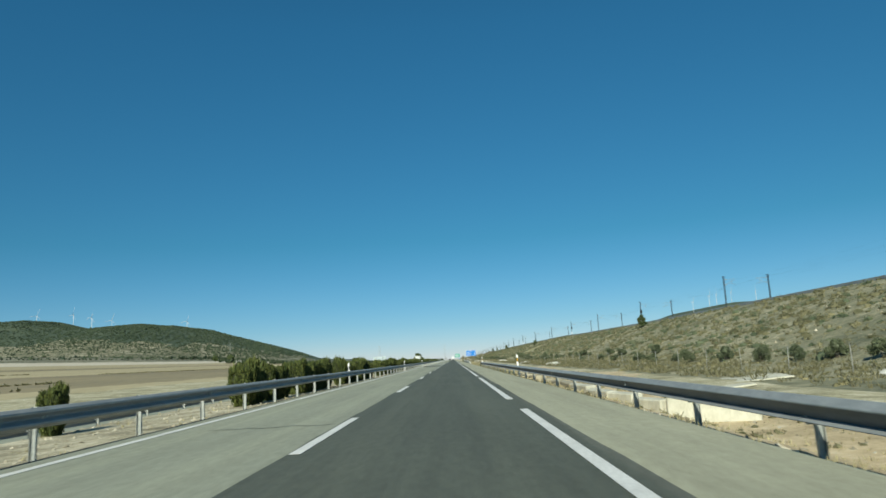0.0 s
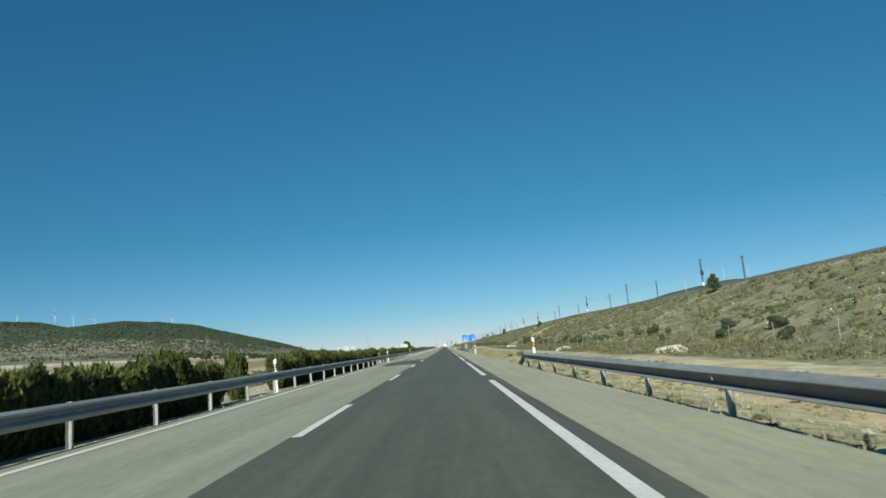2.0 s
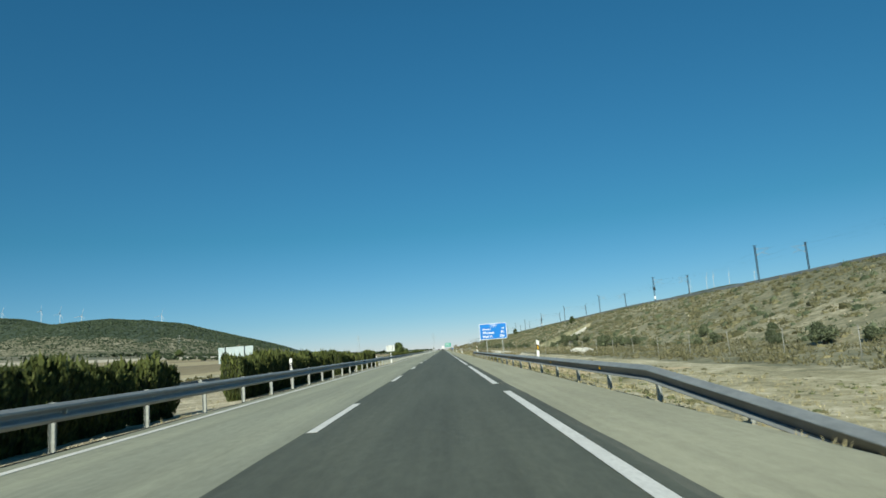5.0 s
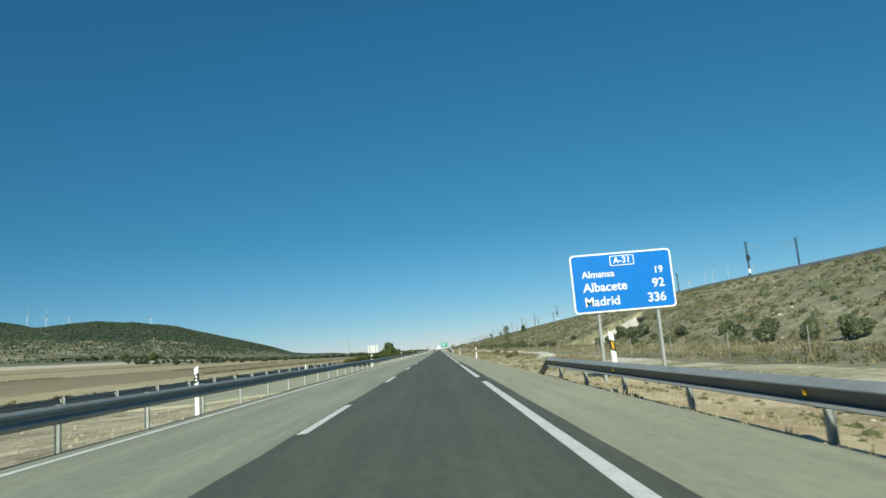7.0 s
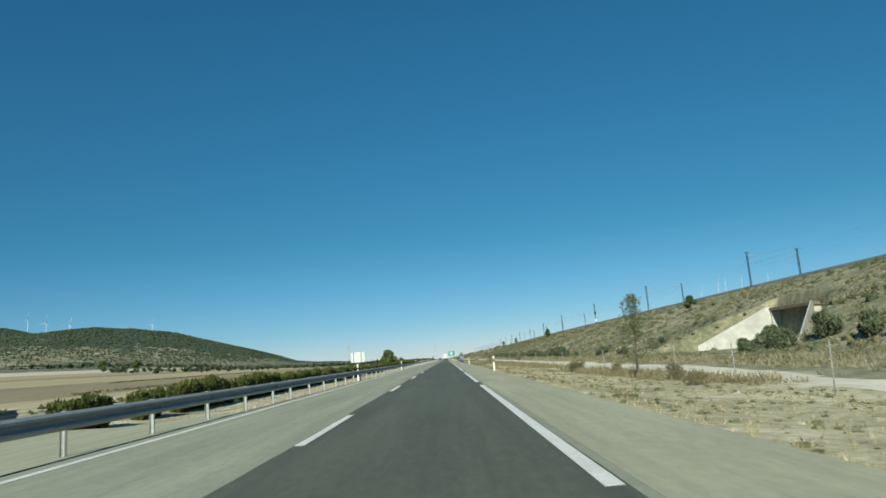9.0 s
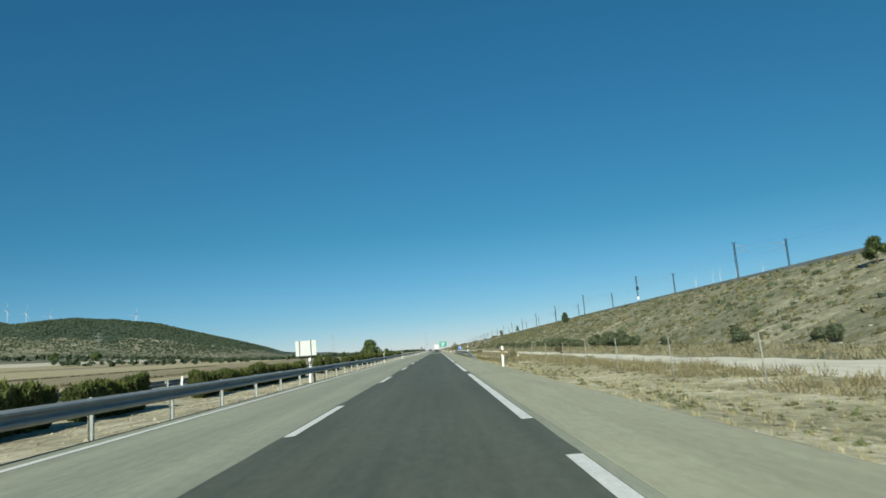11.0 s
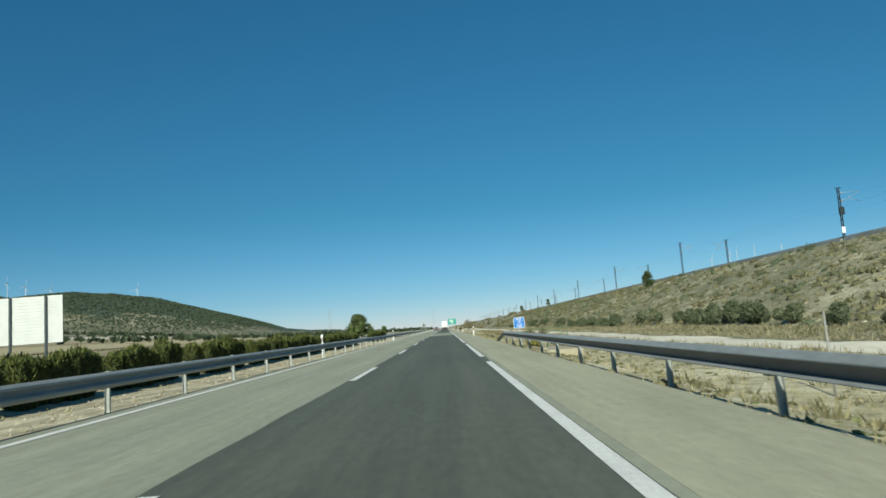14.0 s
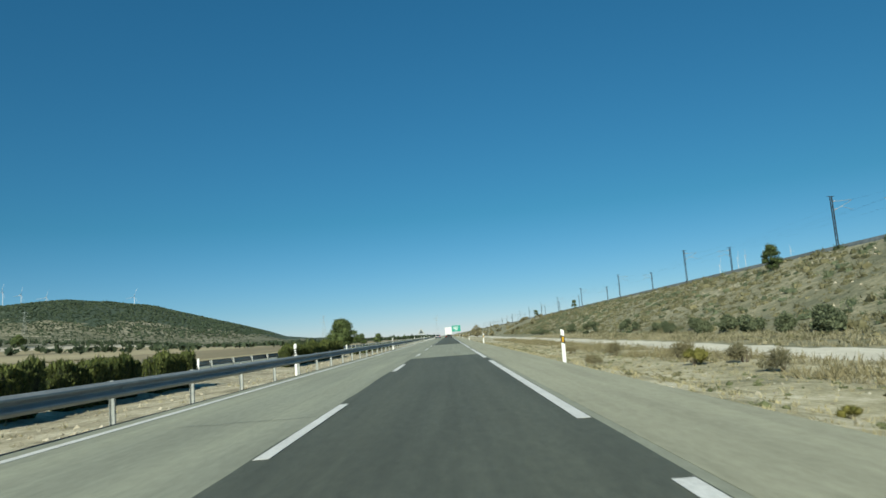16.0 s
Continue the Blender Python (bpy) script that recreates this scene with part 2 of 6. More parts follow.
def opposite_z(y):
    """Height of the opposite carriageway, which climbs from below the near one to its level."""
    return np.interp(y, [0, 45, 120, 250, 450, 540], [-0.98, -0.95, -0.45, -0.2, -0.12, -0.08])


def rolling(x, y, seed=0.0):
    """Cheap rolling waves for uneven ground, about -1 to 1."""
    return (np.sin(x * 0.83 + y * 0.31 + seed) + np.sin(x * 0.37 - y * 0.71 + 2.1 + seed) + np.sin(x * 1.9 + y * 1.3 + 0.7) * 0.5
            + np.sin(y * 0.13 + seed * 1.7) + np.sin(x * 0.21 + y * 0.17 + 4.0)) / 4.0


HILL_X = [-2600, -2000, -1760, -1687, -1600, -1498, -1400, -1287, -1165, -1043, -852, -710, -600, -480, -330, -200, 0]
HILL_Z = [240, 235, 226, 218, 194, 177, 178, 184, 173, 152, 98, 55, 28, 12, 4, 0, 0]
BACK_X = [-3000, -1951, -1850, -1735, -1600, -1491, -1207, -988, -824, -650, -600]
BACK_Z = [247, 247, 223, 198, 194, 192, 146, 84, 36, 5, 0]


def ground_z(x, y):
    x, y = np.asarray(x, float), np.asarray(y, float)
    rx, rz, fx = ridge_x(y), ridge_z(y), foot_x(y)
    wave = rolling(x, y)
    # verge and ditch beside the near carriageway
    ditch = np.interp(y, [0, 40, 120, 200, 300, 430], [-1.25, -0.9, -0.35, -0.8, -0.45, -0.75])
    right = np.where(x < 9, -0.07 - 0.19 * smooth01(5.5, 6.4, x) + (ditch + 0.26) * smooth01(6.2, 9, x), ditch + (-0.85 - ditch) * smooth01(9, 14, x))
    right = np.where(x > 14, -0.85, right) + 0.09 * wave * smooth01(6, 10, x)
    slope = -0.85 + (rz + 0.85) * np.clip((x - fx) / (rx - fx), 0, 1)
    hump = 0.3 * rolling(x * 0.5, y * 0.35, 1.3) * smooth01(fx + 1, fx + 8, x) * (1 - smooth01(rx - 4, rx, x))
    right = np.where(x > fx, slope + hump, right)
    right = np.where(x > rx + 15, rz - (rz - 3) * smooth01(rx + 15, rx + 120, x), right)
    # underpass cutting through the foot of the embankment
    near_side = 399.6 - np.clip(53.0 - x, 0, 40) * 1.5
    far_side = 412.4 + np.clip(53.0 - x, 0, 40) * 0.16
    cut = (1 - smooth01(53.6, 54.4, x)) * smooth01(near_side - 5.0, near_side + 0.4, y) * (1 - smooth01(far_side, far_side + 0.6, y)) * smooth01(20, 30, x)
    right = right + cut * np.minimum(-0.95 - right, 0)
    # median, opposite carriageway, fields
    level = np.interp(y, [300, 330], [0.0, 1.0])
    left = np.interp(-x, [3.9, 4.5, 7.5, 9.0], [-0.07, -0.09, -0.26, -0.28]) - 0.10 * level * smooth01(5.0, 9.0, -x)
    opp = opposite_z(y)
    left = left + (opp + 0.28 + 0.10 * level) * smooth01(8.6, 11.4, -x) - 0.28 * smooth01(11.6, 12.0, -x)
    left = np.where(-x > 21.6, (opp - 0.28) + (-0.67 - opp) * smooth01(21.6, 26.0, -x), left)
    left = left + 0.035 * wave * smooth01(4.2, 5.5, -x) * (1 - smooth01(11, 11.8, -x))
    field = np.interp(-x, [26, 100, 200, 290, 360, 450], [-0.95, 1.2, 4.6, 9.9, 19.0, 28.0])
    field = field * (1 - 0.8 * smooth01(1100, 2000, y) * (1 - smooth01(520, 720, -x)))
    left = np.where(-x > 26, field + 0.12 * wave, left)
    out = np.where(x > 5.4, right, np.where(x < -3.9, left, -0.3))
    front = np.interp(x, HILL_X, HILL_Z) * (0.14 * smooth01(650, 1700, y) + 0.86 * smooth01(1850, 2920, y)) * (1 - smooth01(3050, 3600, y)) * (1 + 0.03 * rolling(x * 0.02, y * 0.02))
    back = np.interp(x, BACK_X, BACK_Z) * smooth01(2750, 3380, y) * (1 - 0.8 * smooth01(3620, 4250, y)) * (1 + 0.02 * rolling(x * 0.03, y * 0.01))
    out = out + np.maximum(front, back)
    far_hill = 228 * smooth01(940, 1700, x) * smooth01(3400, 4100, y)
    low = (11 + 6 * rolling(x * 0.012, 0.0)) * smooth01(3300, 4300, y)
    return out + np.where(x > 400, far_hill, 0) + np.where(np.abs(x) > 12, low * smooth01(12, 400, np.abs(x)), 0)


def band_lines(pairs):
    """Grid lines from (start, end, step) stretches."""
    out = []
    for a, b, s in pairs:
        n = max(1, round((b - a) / s))
        out += [a + (b - a) * i / n for i in range(n)]
    return out + [pairs[-1][1]]


GX = band_lines([(-4200, -2200, 250), (-2200, -500, 42), (-500, -360, 20), (-360, -150, 15), (-150, -54, 8), (-54, -26, 3.5), (-26, -21.6, 0.9),
                 (-21.6, -12.0, 4.8), (-12.0, -3.9, 0.45), (-3.9, 5.4, 4.65), (5.4, 14, 0.43), (14, 22, 0.5), (22, 30, 1.1), (30, 53, 1.15),
                 (53, 55, 0.4), (55, 82, 1.5), (82, 200, 14), (200, 900, 70), (900, 2200, 60), (2200, 4200, 250)])
GY = band_lines([(-160, -10, 6), (-10, 380, 0.85), (380, 415, 0.4), (415, 700, 0.85), (700, 900, 4), (900, 1500, 14), (1500, 4400, 45), (4400, 4990, 90)])


def build_ground():
    gx, gy = np.array(GX), np.array(GY)
    X, Y = np.meshgrid(gx, gy)
    Z = ground_z(X, Y)
    nx, ny = len(gx), len(gy)
    verts = np.stack([X, Y, Z], -1).reshape(-1, 3)
    i = (np.arange(ny - 1)[:, None] * nx + np.arange(nx - 1)[None, :]).reshape(-1)
    faces = np.stack([i, i + 1, i + nx + 1, i + nx], 1)
    cx = (0.5 * (X[:-1, :-1] + X[1:, 1:])).reshape(-1)
    cy = (0.5 * (Y[:-1, :-1] + Y[1:, 1:])).reshape(-1)
    cz = ground_z(cx, cy)
    mats = [M_VERGE, M_GRAVEL, M_SLOPE, M_TRACK, M_FIELD_TAN, M_FIELD_BROWN, M_FIELD_PALE, M_FAR_SCRUB, M_FOREST, M_SAND]
    k = np.zeros(len(cx), int)
    k[(cx > 6.3) & (cx < 13 + 2 * rolling(1.0, cy)) & ((cy < 50) | ((cy > 205) & (cy < 264)))] = 9
    k[(cx > 8.6) & (cx < 15.5 + 2 * rolling(2.0, cy)) & (cy > 49) & (cy < 114)] = 9
    k[(cx < 0) & (cx > -12.5)] = 1
    k[(cx > 17.2)] = 2
    k[(cx > np.interp(cy, [330, 352, 400, 430, 500, 530], [14.9, 15.3, 15.5, 17.2, 17.0, 15.8]) + 0.4 * rolling(0.0, cy * 0.7)) & (cx < np.interp(cy, [330, 352], [17.3, 20.2]) + 0.5 * rolling(3.0, cy * 0.5)) & (cy > 285)] = 3
    k[(cx < -42)] = 4
    k[(cx < -54)] = 5
    k[(cx < -150)] = 4
    k[(cx < -255)] = 5
    k[(cx < -292)] = 4
    k[(cx < -322)] = 6
    k[(cx < -350)] = 7
    k[(cx > 200) | ((cx < -12.5) & (cy > 1300))] = 7
    k[((cx < -360) & (cz - 30 > 0.58 * np.interp(cx, HILL_X, HILL_Z) * (1 + 0.5 * rolling(cx * 0.012, cy * 0.012)) + 3)) | ((cx > 400) & (cz > 60)) | ((cx < -500) & (cy > 2850) & (cz > 30))] = 8
    me = mesh_from("ground", verts.tolist(), faces.tolist(), mats, k.tolist(), True)
    return tagged(new("ground", me), "dry plain with verges, fields, embankment slope and wooded hills", "ground", kind="structure")


ground = build_ground()


# ---- the carriageways ----
def strip(name, x0, x1, y0, y1, top, thick, mat, label, category, step=12.0, wobble0=0.0, wobble1=0.0, level=None):
    """A long slab; its sides may wander a little, and level(y) may raise or lower it."""
    n = max(1, round((y1 - y0) / step))
    rows = []
    for j in range(n + 1):
        y = y0 + (y1 - y0) * j / n
        a = x0 + wobble0 * (noise.noise((y * 0.11, 3.0, 0)) + 0.6 * noise.noise((y * 0.5, 7.0, 0)))
        b = x1 + wobble1 * (noise.noise((y * 0.13, 11.0, 0)) + 0.6 * noise.noise((y * 0.6, 5.0, 0)))
        rows.append((a, b, y))
    verts, faces = [], []
    for a, b, y in rows:
        z = top + (float(level(y)) if level else 0.0)
        verts += [(a, y, z), (b, y, z), (b, y, z - thick), (a, y, z - thick)]
    for j in range(n):
        o = 4 * j
        for s in range(4):
            faces.append((o + s, o + (s + 1) % 4, o + 4 + (s + 1) % 4, o + 4 + s))
    faces += [(0, 3, 2, 1), (4 * n, 4 * n + 1, 4 * n + 2, 4 * n + 3)]
    me = mesh_from(name, verts, [f[::-1] for f in faces], [mat])
    return tagged(new(name, me), label, category, kind="structure")


Y0, Y1 = -120.0, 4300.0
strip("road", -3.95, 5.5, Y0, Y1, 0.0, 0.2, M_OLD, "worn pale grey asphalt carriageway with two lanes", "road", 6.0, 0.03, 0.06)
strip("road_lane", -0.12, 3.61, 290.0, 566.0, 0.006, 0.05, M_LANE, "dark resurfaced asphalt of the slow lane, pale shoulder beside it", "road", 0.8, 0.05, 0.03)
strip("road_lane_near", -0.12, 3.72, Y0, 289.99, 0.006, 0.05, M_LANE, "darker resurfaced asphalt of the slow lane", "road", 0.8, 0.05, 0.05)
strip("road_lane_far", -0.12, 3.72, 612.0, 2500, 0.006, 0.05, M_LANE, "darker resurfaced asphalt of the slow lane farther on", "road", 4, 0.05, 0.05)
strip("lane_edge", 3.70, 3.84, Y0, 290, 0.0055, 0.05, M_EDGE, "worn dark strip of asphalt between lane and shoulder", "road", 0.9, 0.0, 0.035)
strip("road_shoulder", 3.74, 5.47, Y0, 2500, 0.004, 0.05, M_SHOULDER, "pale dusty hard shoulder of fine asphalt", "road", 2.0, 0.0, 0.07)
strip("opposite_road", -21.3, -12.1, Y0, Y1, 0.0, 0.3, M_OLD, "pale asphalt carriageway of the opposite direction", "road", 5, 0.02, 0.02, opposite_z)


def median_paving():
    """The paved crossing between the two carriageways, laid over the median's fall."""
    xs, ys = np.linspace(-12.0, -3.96, 9), np.linspace(264.0, 326.5, 64)
    verts, faces = [], []
    for lift in (0.02, -0.1):
        for y in ys:
            for x in xs:
                edge = 0.5 * noise.noise((float(x) * 0.7, 2.0, 0)) if y in (ys[0], ys[-1]) else 0.0
                smoothz = float(np.interp(-x, [3.9, 4.5, 7.5, 11.6, 12.0], [-0.05, -0.07, -0.23, -0.17, -0.16]))
                verts.append((float(x), float(y) + edge, smoothz + 0.03 + lift))
    nx, ny, k = len(xs), len(ys), len(xs) * len(ys)
    for j in range(ny - 1):
        for i in range(nx - 1):
            a = j * nx + i
            faces.append((a, a + 1, a + nx + 1, a + nx))
    rim = [i for i in range(nx)] + [j * nx + nx - 1 for j in range(1, ny)] + [(ny - 1) * nx + i for i in range(nx - 2, -1, -1)] + [j * nx for j in range(ny - 2, 0, -1)]
    for a, b in zip(rim, rim[1:] + rim[:1]):
        faces.append((a, a + k, b + k, b))
    return tagged(new("median_paving", mesh_from("median_paving", verts, faces, [M_SHOULDER])), "pale paved crossing through the median under the guardrails", "pavement", kind="structure")


median_paving()


def markings():
    """Paint lines, each dash a part of the road markings."""
    root = empty("road_marking", Matrix(), "white painted lane and edge lines on the asphalt", "road marking", kind="structure")

    def dash(x, y0, y1, w, z):
        bm = bmesh.new()
        n = max(1, int((y1 - y0) / 2.5))
        add_box(bm, w, y1 - y0, 0.004, Matrix.Translation((x, (y0 + y1) / 2, z)))
        part("line", bm, M_PAINT, root)

    k = -4
    while 9.2 + 17 * k < 1000:
        y = 9.2 + 17 * k
        dash(0.0, y, y + 5.6, 0.16, 0.013)
        k += 1
    gaps = [14.7 + 24.35 * k for k in range(-4, 15)] + [379.5, 401.5, 423.0] + [444.6 + 22.35 * k for k in range(0, 30)]
    for a, b in zip(gaps[:-1], gaps[1:]):
        dash(3.505, a + 3.5, b, 0.165, 0.013)
    for j in range(-4, 60):
        dash(-3.47, 20.0 * j, 20.0 * j + 19.995, 0.17, 0.004)
        for x in (-12.9, -20.0):
            y = 20.0 * j
            bm = bmesh.new()
            add_box(bm, 0.17, 19.995, 0.004, Matrix.Translation((x, y + 10.0, 0.006)))
            for v in bm.verts:
                v.co.z += float(opposite_z(y if v.co.y < y + 10 else y + 20))
            part("line", bm, M_PAINT, root)
    return root


markings()


# ---- guard rails ----
def wave_outline(deep=False):
    """The W profile of a guard rail beam, as (x out from the post, z), front then back; deep: one wide upper wave over a narrow lower one."""
    if deep:
        pts = [(0.0, 0.155), (0.02, 0.152), (0.092, 0.082), (0.1, 0.07), (0.097, 0.056), (0.012, -0.08), (0.006, -0.09), (0.014, -0.097),
               (0.1, -0.123), (0.106, -0.131), (0.1, -0.14), (0.0, -0.155)]
        return pts + [(x - 0.006, z) for x, z in pts[::-1]]
    pts = [(0.0, 0.155), (0.012, 0.15), (0.078, 0.105), (0.083, 0.085), (0.078, 0.066), (0.006, 0.018), (0.0, 0.0),
           (0.006, -0.018), (0.078, -0.066), (0.083, -0.085), (0.078, -0.105), (0.012, -0.15), (0.0, -0.155)]
    return pts + [(x - 0.006, z) for x, z in pts[::-1]]


def beam_mesh(name, y0, y1, side, drop0=0.0, drop1=0.0, out0=0.0, out1=0.0, deep=False):
    """A stretch of beam whose face looks towards side (+1 or -1 in x)."""
    bm = bmesh.new()
    outline = wave_outline(deep)
    add_prism(bm, [(side * x, z) for x, z in outline], y0, y1)
    # lips and shoulders bare zinc; shade of hollows and underside painted as darker steel
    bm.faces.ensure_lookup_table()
    shade_faces = (4, 5, 6, 9, 10) if deep else (4, 5, 6, 9, 10, 11)
    for k in shade_faces:
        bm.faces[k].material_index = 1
    for v in bm.verts:
        t = 0 if abs(v.co.y - y0) < 1e-5 else 1
        v.co.z -= (drop0, drop1)[t]
        v.co.x += (out0, out1)[t]
    return finish(name, bm, (M_STEEL, M_STEEL_SHADE if deep else M_ZINC_SHADE))


def post_mesh(name, height, side):
    """A C section post with a spacer block, its base at the origin."""
    bm = bmesh.new()
    w, d, t = 0.1, 0.055, 0.006
    outline = [(-w / 2, -d), (-w / 2, 0), (w / 2, 0), (w / 2, -d), (w / 2 - t, -d), (w / 2 - t, -t), (-w / 2 + t, -t), (-w / 2 + t, -d)]
    a = [bm.verts.new((x, y, -0.35)) for x, y in outline]
    b = [bm.verts.new((x, y, height)) for x, y in outline]
    n = len(outline)
    for i in range(n):
        bm.faces.new((a[i], a[(i + 1) % n], b[(i + 1) % n], b[i]))
    bm.faces.new(a[::-1])
    bm.faces.new(b)
    add_box(bm, 0.09, 0.05, 0.16, Matrix.Translation((side * 0.1, -0.035, height - 0.12)), 0.006)
    bmesh.ops.recalc_face_normals(bm, faces=bm.faces)
    return finish(name, bm, M_POST)


def clip_mesh(side, amber):
    """A bent reflector clip seated in the hollow of the beam, its face towards the traffic."""
    bm = bmesh.new()
    add_prism(bm, [(0.0, -0.05), (side * 0.085, -0.035), (side * 0.085, 0.035), (0.0, 0.05)], -0.012, 0.012)
    add_box(bm, 0.01, 0.07, 0.09, Matrix.Translation((side * 0.004, 0.03, 0)), 0.002)
    return finish("reflector", bm, M_AMBER if amber else M_POST)


def bolt_mesh(side):
    bm = bmesh.new()
    add_tube(bm, (side * 0.0, 0.06, 0.0), (side * 0.022, 0.06, 0.0), 0.024, 0.017, 8)
    return finish("bolt", bm, M_POST)


def guardrail(x, y0, y1, pitch, side, base, label, group, head=0, tail=0, flare=0.0, level=None, clips=0, amber=False):
    """A W-beam rail along y; head and tail are the lengths over which it dips to the ground."""
    root = empty("guardrail", Matrix.Translation((x, 0, base)), label, "guardrail", group)
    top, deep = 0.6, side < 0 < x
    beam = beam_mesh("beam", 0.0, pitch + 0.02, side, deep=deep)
    post = post_mesh("post", top + (0.02 if deep else 0.16), side)
    clip, bolt = clip_mesh(side, amber), bolt_mesh(side)
    joints = [y0 + pitch * k for k in range(int((y1 - y0 - 0.01) / pitch) + 1)]
    bounds = sorted({*joints, y1, y1 - tail} if tail else {*joints, y1})

    def fall(y):
        """How far the beam has dipped and flared out at y."""
        u = max(0.0, 1 - (y - y0) / head) if head else 0.0
        w = max(0.0, 1 - (y1 - y) / tail) if tail else 0.0
        return (top + 0.2) * (u ** 1.05 + w ** 1.05) - (float(level(y)) if level else 0.0), flare * u ** 1.5

    for k, (a, b) in enumerate(zip(bounds[:-1], bounds[1:])):
        (d0, o0), (d1, o1) = fall(a), fall(b)
        if d0 or d1 or o0 or o1 or b - a < pitch - 0.01:
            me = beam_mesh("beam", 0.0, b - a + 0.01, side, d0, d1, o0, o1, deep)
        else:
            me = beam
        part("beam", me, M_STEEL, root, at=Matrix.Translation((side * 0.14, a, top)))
        if clips and abs(d0) < 0.1:
            seat = Matrix.Translation((side * 0.14 + o0, a + 0.02, top - d0))
            part("bolt", bolt, M_POST, root, at=seat)
            if k % clips == 0:
                part("reflector", clip, M_AMBER, root, "small amber reflector clip" if amber else "small grey reflector clip", seat)
        if a in joints and (d0 < 0.5 or level):
            lean = random.uniform(-1.2, 1.2)
            part("post", post, M_POST, root, at=Matrix.Translation((o0, a + 0.02, -d0)) @ Matrix.Rotation(radians(lean), 4, "Y"))
    return root


RAIL_LABEL = "galvanised steel guardrail on C-section posts"
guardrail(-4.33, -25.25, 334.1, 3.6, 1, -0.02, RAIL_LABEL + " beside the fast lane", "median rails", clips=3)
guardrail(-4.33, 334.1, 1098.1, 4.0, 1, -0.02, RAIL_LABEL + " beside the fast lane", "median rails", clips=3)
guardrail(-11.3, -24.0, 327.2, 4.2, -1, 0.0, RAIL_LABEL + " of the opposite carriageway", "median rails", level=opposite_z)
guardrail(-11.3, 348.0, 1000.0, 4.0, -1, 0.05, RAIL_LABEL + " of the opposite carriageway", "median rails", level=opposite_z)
guardrail(6.25, -20.15, 105.4, 4.05, -1, -0.27, RAIL_LABEL + ", far end sunk", "verge rails", tail=4.05, clips=3)
guardrail(6.25, 170.0, 265.1, 4.1, -1, -0.27, RAIL_LABEL + ", both ends sunk", "verge rails", head=12.3, tail=3.4, clips=2, amber=True)
guardrail(6.25, 443.7, 522.4, 4.15, -1, -0.17, RAIL_LABEL + ", near end sunk", "verge rails", head=14.5, tail=8.3, flare=0.2, clips=7)


# ---- plants ----
def leaf_material(name, dark, light, rough=0.7):
    m, nt, p = material(name, rough)
    g = nt.nodes.new("ShaderNodeNewGeometry")
    o = nt.nodes.new("ShaderNodeObjectInfo")
    base = ramp(nt, g.outputs["Random Per Island"], [(0.0, dark), (1.0, light)])
    tone = ramp(nt, o.outputs["Random"], [(0.0, (0.78, 0.8, 0.78)), (1.0, (1.12, 1.08, 1.0))])
    nt.links.new(mixed(nt, "MULTIPLY", 1.0, base, tone), p.inputs["Base Color"])
    p.inputs["Specular IOR Level"].default_value = 0.25
    return m


M_HEDGE = leaf_material("hedge_leaves", (0.022, 0.038, 0.010), (0.116, 0.135, 0.037))
# inner twigs with the bush's deep shade put into their colour
M_HEDGE_CORE = surface("hedge_twigs_shade", (0.010, 0.015, 0.005), (0.045, 0.055, 0.018), 22, 2.0, 0.9, 0, 0.8, 0.03, (1, 1, 0.35), 0.3)
M_OLIVE = leaf_material("shrub_leaves", (0.05, 0.068, 0.038), (0.14, 0.165, 0.098))
M_PINE = leaf_material("pine_needles", (0.030, 0.050, 0.018), (0.095, 0.125, 0.045))
M_POPLAR = leaf_material("sparse_leaves", (0.06, 0.08, 0.034), (0.17, 0.185, 0.09))
M_DRYBUSH = leaf_material("dry_twigs", (0.105, 0.098, 0.056), (0.255, 0.23, 0.14))
M_YELLOWBUSH = leaf_material("broom_leaves", (0.065, 0.07, 0.014), (0.16, 0.15, 0.04))
M_GRASS = leaf_material("dry_grass", (0.24, 0.21, 0.115), (0.50, 0.445, 0.28), 0.85)
M_WEEDS = leaf_material("green_weeds", (0.075, 0.09, 0.04), (0.19, 0.205, 0.10))
M_SCRUB = leaf_material("thyme_scrub", (0.072, 0.074, 0.038), (0.215, 0.198, 0.112))
M_HAYGRASS = leaf_material("grey_dry_grass", (0.172, 0.162, 0.107), (0.335, 0.31, 0.215), 0.85)
M_STONE = leaf_material("loose_stones", (0.22, 0.20, 0.15), (0.46, 0.43, 0.36), 0.9)
M_FARTREE = leaf_material("far_tree_crowns", (0.028, 0.046, 0.027), (0.062, 0.083, 0.046))
M_BARK = surface("bark", (0.09, 0.07, 0.05), (0.18, 0.145, 0.105), 25, 3, 0.9, 0, 0.6, 0.01, (1, 1, 0.3))

RNG = np.random.default_rng(7)


def unit_cloud(n, rng, fill=0.55):
    """Points in the unit ball, more of them towards its skin."""
    v = rng.normal(size=(n, 3))
    v /= np.linalg.norm(v, axis=1)[:, None]
    return v * (fill + (1 - fill) * rng.random((n, 1)))


def blades(centres, ways, length, width, rng):
    """Pointed leaf quads: centres and unit ways (n x 3), lengths and widths (n)."""
    n = len(centres)
    ways = ways / np.linalg.norm(ways, axis=1)[:, None]
    side = np.cross(ways, rng.normal(size=(n, 3)))
    side /= np.linalg.norm(side, axis=1)[:, None]
    l, w = length[:, None], width[:, None]
    a = centres - ways * l * 0.5
    b = centres + side * w * 0.5 - ways * l * 0.05
    c = centres + ways * l * 0.5
    d = centres - side * w * 0.5 - ways * l * 0.05
    verts = np.stack([a, b, c, d], 1).reshape(-1, 3)
    faces = np.arange(4 * n).reshape(n, 4)
    return verts, faces


